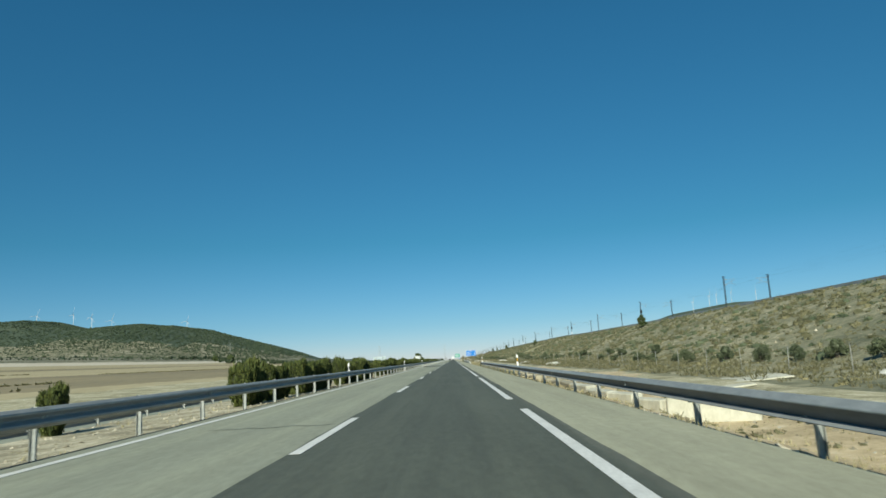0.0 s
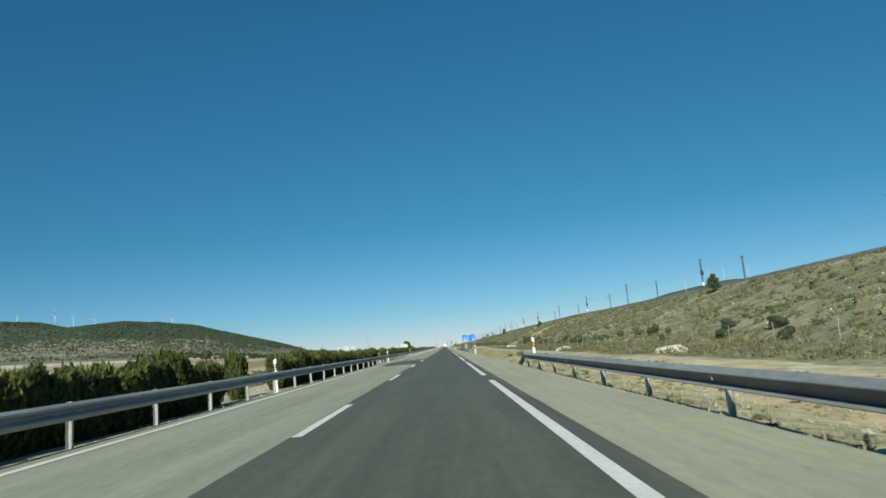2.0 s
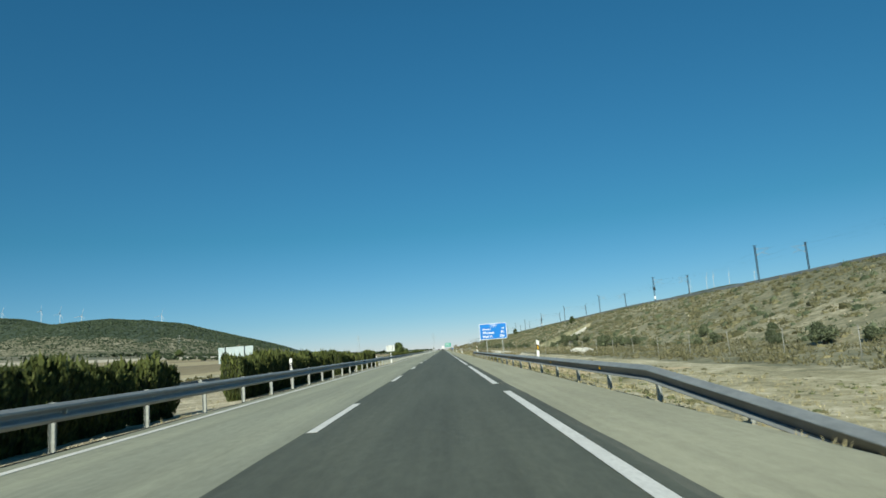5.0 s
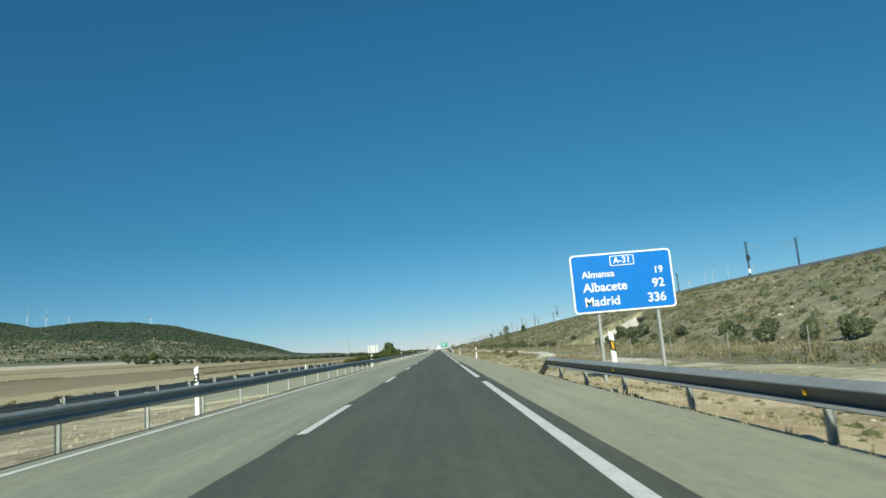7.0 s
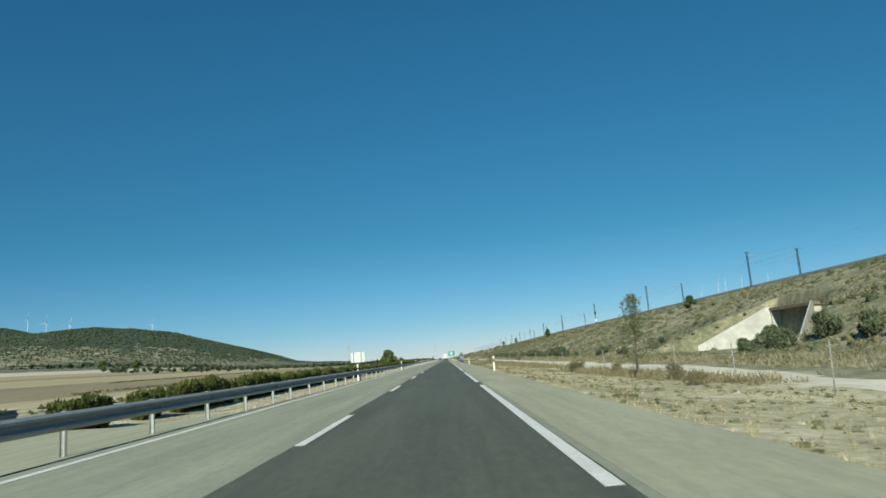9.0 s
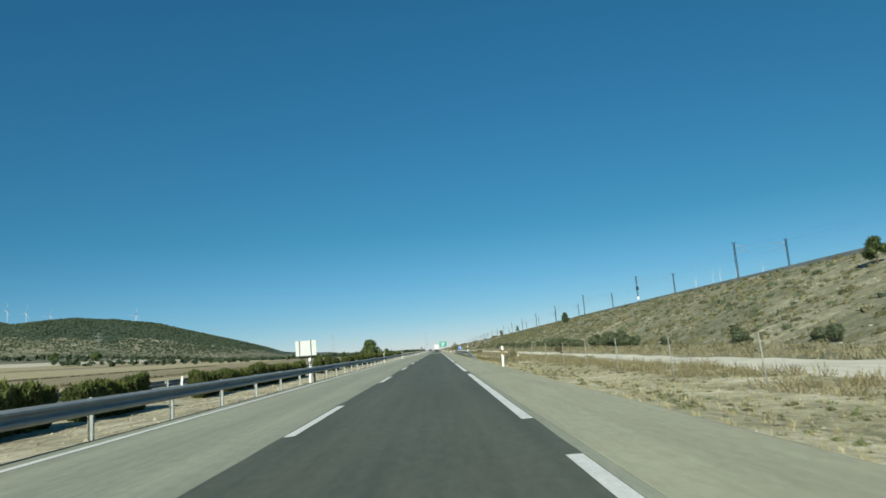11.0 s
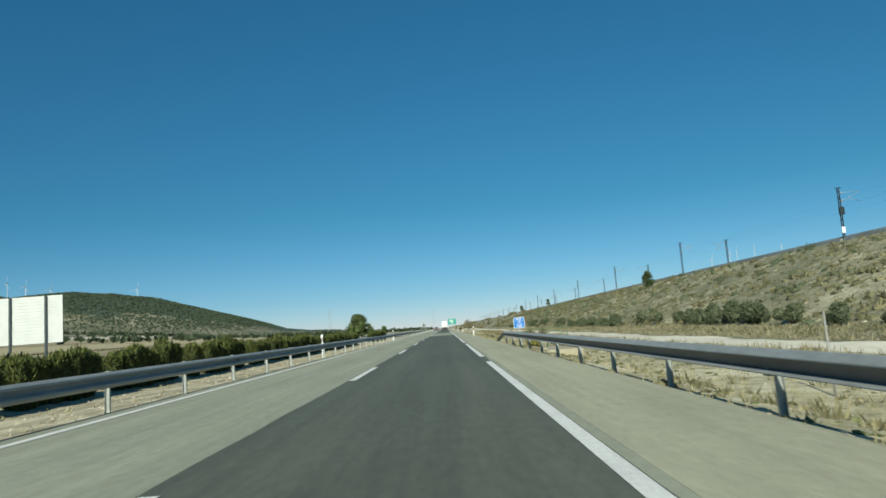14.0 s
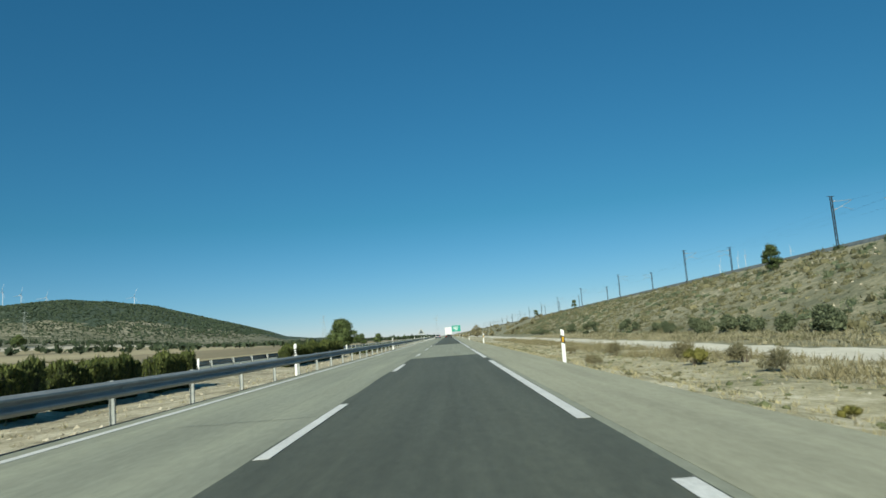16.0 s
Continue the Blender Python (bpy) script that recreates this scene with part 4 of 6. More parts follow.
limb_tree("pine_tree", at_ground(-345.0, 1090), 10.0, 0.4, ball_crown(26, 2.0, 9.0, 8.0, 2.6, 8), 90, 1.0, 0.35, M_PINE, "large dark pine among the scrub under the hill", 6, 38)
limb_tree("pine_tree", at_ground(-338.0, 1000), 8.0, 0.35, ball_crown(22, 1.5, 8.4, 6.0, 2.2, 9), 90, 1.0, 0.35, M_PINE, "broad dark tree among the scrub under the hill", 6, 39)
limb_tree("pine_tree", at_ground(57.0, 960), 5.0, 0.15, ball_crown(14, 0.6, 4.6, 1.9, 0.8, 7), 70, 0.45, 0.35, M_PINE, "dark pine near the top of the slope", 6, 37)


for x, y, h, seed in ((-45.0, 905, 6.0, 11), (-37.0, 915, 5.6, 12), (-50.5, 880, 4.5, 13)):
    limb_tree("round_tree", at_ground(x, y), h, 0.25, ball_crown(18, 0.8, h * 0.85, h * 0.55, 1.3, seed), 80, 0.6, 0.35, M_PINE, "dark round tree beside the far fields", 6, 40 + seed)
limb_tree("bare_tree", at_ground(14.2, 828), 5.4, 0.16, ball_crown(26, 1.2, 5.0, 3.0, 0.9, 14), 70, 0.7, 0.08, M_DRYBUSH, "leafless brown tree with fine twigs beside the road", 14, 55, False)


def crowns(name, pts, size, per, mat, label, category, seed):
    """Far trees and bushes joined into one object: a clump of leaf blades each."""
    return scatter_blades(name, pts, size, per, 0.6, 0.55, 0.3, mat, label, category, seed)


# far trees: a planted row at the field's edge, scattered scrub on the hill, woods ahead
y = np.arange(150, 1500, 7.5) + RNG.uniform(-1, 1, 180)
x = -374 + RNG.uniform(-2, 2, 180)
crowns("orchard_row", np.stack([x, y, ground_z(x, y) + 1.0], 1), RNG.uniform(1.1, 1.9, 180), 20, M_FARTREE, "row of small almond trees at the field edge", "trees", 41)
n = 36000
x, y = -RNG.triangular(366, 500, 1900, n), RNG.uniform(250, 2800, n)
keep = rolling(x * 0.05, y * 0.04, 2.0) + 1.1 * RNG.random(n) > 0.4
x, y = x[keep], y[keep]
lumps("hill_scrub", np.stack([x, y, ground_z(x, y) + 0.3], 1), RNG.uniform(0.8, 2.0, len(x)) * (1 + 1.3 * (RNG.random(len(x)) > 0.78)), M_FARTREE, "scattered pines and bushes on the lower hill", "trees", 42)
n = 56000
x, y = RNG.uniform(-2400, -330, n), RNG.uniform(1100, 3020, n)
rise = (ground_z(x, y) - 30) / np.maximum(np.interp(x, HILL_X, HILL_Z), 6.0)
keep = rise * (1 + 0.35 * rolling(x * 0.012, y * 0.012)) > 0.22 + 0.5 * RNG.random(n)
keep &= rolling(x * 0.035, y * 0.03, 4.0) + 1.7 * RNG.random(n) > 0.0
x, y = x[keep], y[keep]
lumps("hill_forest", np.stack([x, y, ground_z(x, y) + 0.8], 1), RNG.uniform(2.2, 6.0, len(x)), M_FARTREE, "dark pine woods over the hill", "forest", 43)
n = 900
x, y = -RNG.uniform(28, 420, n), RNG.uniform(950, 2200, n)
crowns("far_woods", np.stack([x, y, ground_z(x, y) + 1.5], 1), RNG.uniform(3, 6, n), 12, M_FARTREE, "belt of dark trees across the far plain", "trees", 44)
n = 220
x, y = RNG.uniform(9, 60, n), RNG.uniform(820, 1900, n)
crowns("far_bushes", np.stack([x, y, ground_z(x, y) + 0.5], 1), RNG.uniform(1.2, 3, n), 12, M_DRYBUSH, "brown bushes beside the far road", "bushes", 45)
n = 2400
x, y = -RNG.triangular(23.5, 25, 40, n), RNG.uniform(140, 800, n)
crowns("field_edge_weeds", np.stack([x, y, ground_z(x, y)], 1), RNG.uniform(0.3, 0.75, n), 18, M_SCRUB, "low weeds along the edge of the field", "weeds", 46)
# weedy banks between the fields
for x0, y0, y1 in ((-58, 66, 96), (-46, 30, 52), (-82, 120, 150), (-205, 230, 340), (-150, 300, 520), (-60, 420, 640), (-120, 560, 760)):
    m = int((y1 - y0) * 3)
    y = RNG.uniform(y0, y1, m)
    x = x0 + RNG.normal(size=m) * 0.7
    crowns("field_bank_weeds", np.stack([x, y, ground_z(x, y)], 1), RNG.uniform(0.3, 0.8, m), 10, M_SCRUB, "line of low dark weeds between the fields", "weeds", 60)
# taller weeds along the track, the rail and the fence
n = 5200
x, y = RNG.uniform(11.6, 15.6, n), RNG.uniform(290, 680, n)
keep = rolling(x * 0.5, y * 0.9, 2.2) > np.where((y > 430) & (y < 535), -0.55, -0.05 - 0.25 * (x > 13.6))
x, y = x[keep], y[keep]
scatter_blades("track_weeds", np.stack([x, y, ground_z(x, y) - 0.02], 1), RNG.uniform(0.25, 0.75, len(x)), 26, 0.07, 0.75, 0.9, M_DRYBUSH, "tall dry weeds beside the pale track", "weeds", 51, 0.55)
n = 5000
n = 9000
x, y = RNG.uniform(20.4, 30, n), RNG.uniform(280, 700, n)
scatter_blades("tall_grass", np.stack([x, y, ground_z(x, y) - 0.02], 1), RNG.uniform(0.2, 0.55, n), 12, 0.1, 0.7, 1.2, M_HAYGRASS, "tall grey dry grass behind the track", "grass", 52, 0.8)
n = 520
x, y = RNG.uniform(6.5, 11.0, n), RNG.triangular(436, 446, 490, n)
scatter_blades("green_weeds", np.stack([x, y, ground_z(x, y) - 0.02], 1), RNG.uniform(0.15, 0.5, n), 16, 0.1, 0.6, 1.3, M_SCRUB, "olive-brown weeds round the guardrail and the fence", "weeds", 53, 0.7)
# low grey-brown and green mats in patches on the verge, and softer cover between the track and the slope
p = random_ground(15000, 6.1, 14.6, -8, 640, RNG, 0.015)
p = p[noise_field(p[:, 0] * 0.35, p[:, 1] * 0.2) + 0.5 * (RNG.random(len(p)) - 0.5) > -0.08]
tussocks("low_scrub", p, 0.05 + 0.17 * RNG.random(len(p)) ** 2, M_SCRUB, "low grey-brown mats of scrub on stony ground", "scrub", 13, 14, 0.4)
p = random_ground(11000, 6.3, 14.4, 60, 640, RNG, 0.015)
p = p[noise_field(p[:, 0] * 0.3 + 20.0, p[:, 1] * 0.12) + 0.4 * (RNG.random(len(p)) - 0.5) > 0.06]
tussocks("verge_weeds", p, 0.05 + 0.15 * RNG.random(len(p)) ** 1.5, M_WEEDS, "low grey-green weeds in patches on the verge", "weeds", 54, 14, 0.4)
p = random_ground(3000, 17.6, 30, -8, 640, RNG, 0.02)
p = p[(p[:, 0] > 20.6) | (p[:, 1] < 285)]
tussocks("bank_scrub", p, 0.14 + 0.4 * RNG.random(len(p)) ** 2, M_SCRUB, "low grey-brown scrub between track and slope", "scrub", 19)
n = 2600
x = RNG.uniform(17.6, 34, n)
y = np.where(x < 20.8, RNG.uniform(0, 285, n), RNG.uniform(0, 640, n))
scatter_blades("ditch_scrub", np.stack([x, y, ground_z(x, y) - 0.03], 1), RNG.uniform(0.35, 0.9, n), 30, 0.3, 0.9, 0.6, M_SCRUB, "olive-brown scrub between the fence and the slope", "scrub", 55, 0.32)


# ---- delineators ----
def plain(name, col, rough=0.5, metal=0.0, var=0.12):
    a = tuple(c * (1 - var) for c in col)
    return surface(name, a, col, 14, 1.6, rough, metal, 0.05, 0.002, (1, 1, 1), 0.1)


M_BLUE = plain("sign_blue", (0.006, 0.185, 0.62), 0.35)
M_SIGNWHITE = plain("sign_white", (0.82, 0.83, 0.83), 0.4)
M_GREEN_SIGN = plain("sign_green", (0.02, 0.30, 0.22), 0.4)
M_BOARD = plain("white_sheet_metal", (0.64, 0.66, 0.65), 0.45, 0.05)
M_BOARD_GREY = plain("pale_blue_sheet_metal", (0.42, 0.52, 0.56), 0.45, 0.3)
M_DARKSTEEL = plain("dark_steel", (0.055, 0.075, 0.085), 0.6, 0.4)
M_MAST = plain("catenary_steel", (0.028, 0.045, 0.055), 0.6, 0.4)
M_FENCE = plain("fence_steel", (0.33, 0.33, 0.3), 0.6, 0.3)
M_TURBINE = plain("turbine_white", (0.58, 0.62, 0.65), 0.4)
M_GREENRAIL = plain("green_paint", (0.10, 0.17, 0.085), 0.5)
M_CARWHITE = plain("white_car_paint", (0.78, 0.78, 0.77), 0.25)
M_GLASS = plain("car_glass", (0.02, 0.025, 0.03), 0.08)
M_TYRE = plain("tyre_rubber", (0.02, 0.02, 0.02), 0.85)
M_RIM = plain("wheel_rim", (0.45, 0.46, 0.47), 0.35, 0.8)
M_LAMP = plain("lamp_glass", (0.6, 0.6, 0.62), 0.15)
M_RED = plain("red_lamp", (0.45, 0.02, 0.015), 0.3)
M_BALLAST = surface("track_ballast", (0.10, 0.125, 0.135), (0.19, 0.22, 0.23), 2, 0.2, 0.95, 0, 0.6, 0.05)


def delineator(amber, foot=-0.3, plain_back=False):
    """A flat white roadside marker with a slanted dark band and reflectors."""
    root = empty("delineator_post", Matrix.Translation((0, -600 - amber - foot - 3 * plain_back, 0)), "white plastic delineator post with black band and reflectors" if not amber
                 else "white plastic delineator post with black band and amber reflector", "road marker", "delineators")
    w, d = 0.115, 0.045

    def slab(z0, z1, s0, s1, grow=0.0):
        bm = bmesh.new()
        h = w / 2 + grow
        lo = [(-h, -d / 2 - grow, z0 + s0), (h, -d / 2 - grow, z0 - s0), (h, d / 2 + grow, z0 - s0), (-h, d / 2 + grow, z0 + s0)]
        hi = [(x, y, (z1 + s1) if x < 0 else (z1 - s1)) for x, y, _ in lo]
        v = [bm.verts.new(c) for c in lo + hi]
        for f in ((0, 3, 2, 1), (4, 5, 6, 7), (0, 1, 5, 4), (1, 2, 6, 5), (2, 3, 7, 6), (3, 0, 4, 7)):
            bm.faces.new([v[i] for i in f])
        bmesh.ops.bevel(bm, geom=list(bm.edges), offset=0.006, segments=1, affect="EDGES")
        return bm

    slant = 0.03 if amber else -0.03
    part("body", slab(foot, 1.05, 0.0, slant), M_WHITE, root)
    if not plain_back:
        part("band", slab(0.62, 0.86, slant, slant, 0.004), M_BLACK, root, "slanted black band")
    if plain_back:
        tagged(root, "plain white back of a plastic delineator post")
    elif amber:
        bm = bmesh.new()
        add_box(bm, 0.06, 0.012, 0.17, Matrix.Translation((0, -d / 2 - 0.008, 0.74)), 0.003)
        part("reflector", bm, M_AMBER, root, "amber reflector")
    else:
        for z in (0.69, 0.79):
            bm = bmesh.new()
            add_tube(bm, (0, -d / 2 - 0.014, z), (0, -d / 2 - 0.002, z), 0.03, 0.03, 12)
            part("reflector", bm, M_SIGNWHITE, root, "round white reflector")
    return root


left_marker, right_marker, rail_marker, back_marker = delineator(False), delineator(True), delineator(True, 0.2), delineator(False, -0.3, True)
for y in (-8.0, 44.0, 94.4, 147.8, 198.5, 255.5, 305.0, 357.6, 409.5, 460.6, 506.6, 558.2, 609, 660, 711, 762, 813):
    copy_thing(left_marker, Matrix.Translation((-4.45, y, 0.16)) @ Matrix.Rotation(radians(random.uniform(-2, 2)), 4, "Y"))
for y in (44.3, 97.9, 147.0, 198.9, 252.2, 302.0, 354.8, 409.0, 462.3, 551.6, 603, 655, 711, 762, 813):
    rail = y < 104 or 172 < y < 264 or 450 < y < 520
    x = 6.16 if rail else 5.62
    copy_thing(rail_marker if rail else right_marker, Matrix.Translation((x, y, (0.2 if y > 450 else 0.12) if rail else -0.05)) @ Matrix.Rotation(radians(random.uniform(-2, 3)), 4, "Y"))
for y in (200.0, 252.0, 305.0, 357.0, 409.0, 461.8, 505.0, 565.0, 617.0):
    copy_thing(back_marker, Matrix.Translation((-11.0, y, float(opposite_z(y)) + (0.3 if 450 < y < 470 else -0.1))) @ Matrix.Rotation(radians(random.uniform(1, 5)), 4, "Y"))
drop_model(left_marker)
drop_model(right_marker)
drop_model(rail_marker)
drop_model(back_marker)


# ---- signs ----
def rounded_plate(w, h, t, r, mat_index=0):
    """An upright plate facing -y, its corners rounded, its centre at the origin."""
    bm = bmesh.new()
    pts = []
    for cx, cz, a0 in ((w / 2 - r, h / 2 - r, 0), (-w / 2 + r, h / 2 - r, 90), (-w / 2 + r, -h / 2 + r, 180), (w / 2 - r, -h / 2 + r, 270)):
        for k in range(5):
            a = radians(a0 + 22.5 * k)
            pts.append((cx + r * math.cos(a), cz + r * math.sin(a)))
    add_prism(bm, pts, -t / 2, t / 2, mat_index)
    return bm


def lettering(text, size, x, z, y, parent, mat, align="LEFT", name="lettering"):
    cu = bpy.data.curves.new(name, "FONT")
    cu.body, cu.size, cu.align_x, cu.align_y = text, size, align, "CENTER"
    cu.extrude, cu.offset = 0.003, size * 0.018
    tmp = bpy.data.objects.new(name, cu)
    scene.collection.objects.link(tmp)
    me = bpy.data.meshes.new_from_object(tmp.evaluated_get(bpy.context.evaluated_depsgraph_get()))
    bpy.data.objects.remove(tmp)
    me.materials.clear()
    me.materials.append(mat)
    return part(name, me, mat, parent, at=Matrix.Translation((x, y, z)) @ Matrix.Rotation(radians(90), 4, "X"))


def direction_sign():
    root = empty("direction_sign", Matrix.Translation((8.84, 260.6, 0)), "large blue motorway distance sign with white lettering on two posts", "road sign")
    w, h, zc = 3.6, 2.08, 2.93
    for x in (-0.95, 1.15):
        bm = bmesh.new()
        add_box(bm, 0.1, 0.14, 4.3, Matrix.Translation((x, 0.13, 1.55)), 0.01)
        part("post", bm, M_POST, root, "galvanised post")
    m = Matrix.Translation((0, 0, zc))
    part("border", rounded_plate(w, h, 0.05, 0.14), M_SIGNWHITE, root, "white border", m)
    panel = part("panel", rounded_plate(w - 0.12, h - 0.12, 0.05, 0.1), M_BLUE, root, "blue panel", Matrix.Translation((0, -0.008, zc)))
    for z in (-0.6, 0.0, 0.6):
        bm = bmesh.new()
        add_box(bm, w - 0.3, 0.04, 0.06, Matrix.Translation((0, 0.05, zc + z)), 0.005)
        part("back_rail", bm, M_POST, root)
    y = -0.04
    part("road_number_frame", rounded_plate(0.86, 0.36, 0.006, 0.05), M_SIGNWHITE, root, "white frame", Matrix.Translation((0.05, y + 0.004, zc + 0.74)))
    part("road_number_panel", rounded_plate(0.80, 0.30, 0.006, 0.04), M_BLUE, root, "blue inset", Matrix.Translation((0.05, y - 0.001, zc + 0.74)))
    lettering("A-31", 0.31, 0.05, zc + 0.74, y - 0.006, root, M_SIGNWHITE, "CENTER")
    for text, far, size, z in (("Almansa", "19", 0.34, 0.30), ("Albacete", "92", 0.44, -0.16), ("Madrid", "336", 0.44, -0.66)):
        lettering(text, size, -1.42, zc + z, y, root, M_SIGNWHITE)
        lettering(far, size, 1.46, zc + z, y, root, M_SIGNWHITE, "RIGHT")
    return root


direction_sign()


def kilometre_sign():
    root = empty("kilometre_sign", Matrix.Translation((6.8, 510.6, 0)) @ Matrix.Rotation(radians(-1.5), 4, "Y"), "small blue kilometre sign on a galvanised post", "road sign")
    zc = 1.07
    bm = bmesh.new()
    add_box(bm, 0.09, 0.05, 2.4, Matrix.Translation((0, 0.05, 0.2)), 0.008)
    part("post", bm, M_POST, root)
    part("border", rounded_plate(0.66, 0.64, 0.024, 0.05), M_SIGNWHITE, root, "white border", Matrix.Translation((0, 0, zc)))
    part("upper_panel", rounded_plate(0.61, 0.165, 0.012, 0.02), M_BLUE, root, "blue upper panel", Matrix.Translation((0, -0.011, zc + 0.212)))
    part("lower_panel", rounded_plate(0.61, 0.405, 0.012, 0.02), M_BLUE, root, "blue lower panel", Matrix.Translation((0, -0.011, zc - 0.09)))
    lettering("A-31", 0.17, 0, zc + 0.212, -0.022, root, M_SIGNWHITE, "CENTER")
    lettering("km", 0.14, 0, zc + 0.04, -0.022, root, M_SIGNWHITE, "CENTER")
    lettering("166", 0.24, 0, zc - 0.16, -0.022, root, M_SIGNWHITE, "CENTER")
    return root


kilometre_sign()


def back_of_board(x, y, w, h, z0, mat, label):
    """The back of a sign for the other direction: a stack of ribbed slats on two posts."""
    root = empty("sign_board", Matrix.Translation((x, y, gz(x, y))), label, "road sign", "signs of the opposite carriageway")
    n = 15
    for k in range(n):
        bm = bmesh.new()
        add_box(bm, w, 0.03, h / n - 0.05, Matrix.Translation((0, 0, z0 + h * (k + 0.5) / n)), 0.004)
        part("slat", bm, mat, root)
    bm = bmesh.new()
    add_box(bm, w - 0.02, 0.02, h - 0.02, Matrix.Translation((0, 0.016, z0 + h / 2)), 0.003)
    part("face", bm, M_BOARD, root)
    for px in (-w * 0.3, w * 0.25):
        bm = bmesh.new()
        add_box(bm, 0.14, 0.12, z0 + h + 0.3, Matrix.Translation((px, -0.08, (z0 + h - 0.3) / 2)), 0.01)
        part("post", bm, M_DARKSTEEL, root, "dark steel post")
    return root


back_of_board(-23.8, 512.3, 4.1, 3.0, 2.6, M_BOARD, "white ribbed back of a motorway sign on dark posts")
back_of_board(-25.3, 261.0, 4.6, 2.1, 2.35, M_BOARD_GREY, "pale blue-grey ribbed back of a motorway sign")


def exit_sign():
    root = empty("exit_sign", Matrix.Translation((9.5, 1180, -0.4)), "large green motorway sign far down the road", "road sign")
    part("panel", rounded_plate(8.0, 5.6, 0.1, 0.3), M_GREEN_SIGN, root, "green panel", Matrix.Translation((0, 0, 7.0)))
    for k, z in enumerate((8.3, 7.0, 5.7)):
        bm = bmesh.new()
        add_box(bm, 5.2 - k, 0.02, 0.55, Matrix.Translation((-0.4, -0.07, z)), 0.005)
        part("writing_bar", bm, M_SIGNWHITE, root)
    for x in (-2.6, 2.6):
        bm = bmesh.new()
        add_box(bm, 0.3, 0.3, 9.0, Matrix.Translation((x, 0.2, 4.4)), 0.02)
        part("post", bm, M_POST, root)
    return root


exit_sign()


def warning_sign():
    root = empty("warning_sign", Matrix.Translation((-5.3, 716, -0.1)), "grey triangular road sign with a dark centre on a post", "road sign")
    for s, y, mat, nm in ((1.9, 0.0, M_POST, "border"), (1.1, -0.02, M_DARKSTEEL, "panel")):
        bm = bmesh.new()
        add_prism(bm, [(-s / 2, -s * 0.289), (s / 2, -s * 0.289), (0, s * 0.577)], y - 0.01, y + 0.01)
        part(nm, bm, mat, root, at=Matrix.Translation((0, 0, 2.5)))
    bm = bmesh.new()
    add_box(bm, 0.1, 0.08, 3.2, Matrix.Translation((0, 0.06, 1.3)), 0.01)
    part("post", bm, M_POST, root)
    return root


warning_sign()


# ---- the railway on the embankment ----
def railway():
    """Ballast bed and a low cable trough wall along the top edge."""
    ys = np.arange(-60, 2400, 10.0)
    verts, faces = [], []
    prof = [(0.4, -0.25), (0.7, 0.3), (1.0, 0.62), (12.2, 0.62), (13.4, -0.25)]
    for y in ys:
        for dx, dz in prof:
            verts.append((float(ridge_x(y)) + dx, float(y), float(ridge_z(y)) + dz))
    k = len(prof)
    for j in range(len(ys) - 1):
        for s in range(k - 1):
            o = j * k + s
            faces.append((o, o + k, o + k + 1, o + 1))
    tagged(new("railway_bed", mesh_from("railway_bed", verts, faces, [M_BALLAST])), "grey-blue ballast bed of a railway on the embankment", "railway", kind="structure")
    for off in (3.0, 4.45, 7.6, 9.05):
        bm = bmesh.new()
        prev = None
        for y in ys[::3]:
            c = [bm.verts.new((float(ridge_x(y)) + off + dx, float(y), float(ridge_z(y)) + dz)) for dx, dz in ((-0.04, 0.6), (-0.04, 0.78), (0.04, 0.78), (0.04, 0.6))]
            if prev:
                for s in range(4):
                    bm.faces.new((prev[s], prev[(s + 1) % 4], c[(s + 1) % 4], c[s]))
            prev = c
        bmesh.ops.recalc_face_normals(bm, faces=bm.faces)
        tagged(new("rail_track", finish("rail_track", bm, M_DARKSTEEL)), "steel running rail on the ballast", "rail", kind="structure")


railway()
POLE_Y = [29.0, 98.0, 163.5, 237.3, 308.0, 377.0, 446.6, 508.0, 565.5, 625.0, 686.3, 748.0, 810.5] + [810.5 + 61 * k for k in range(1, 14)]


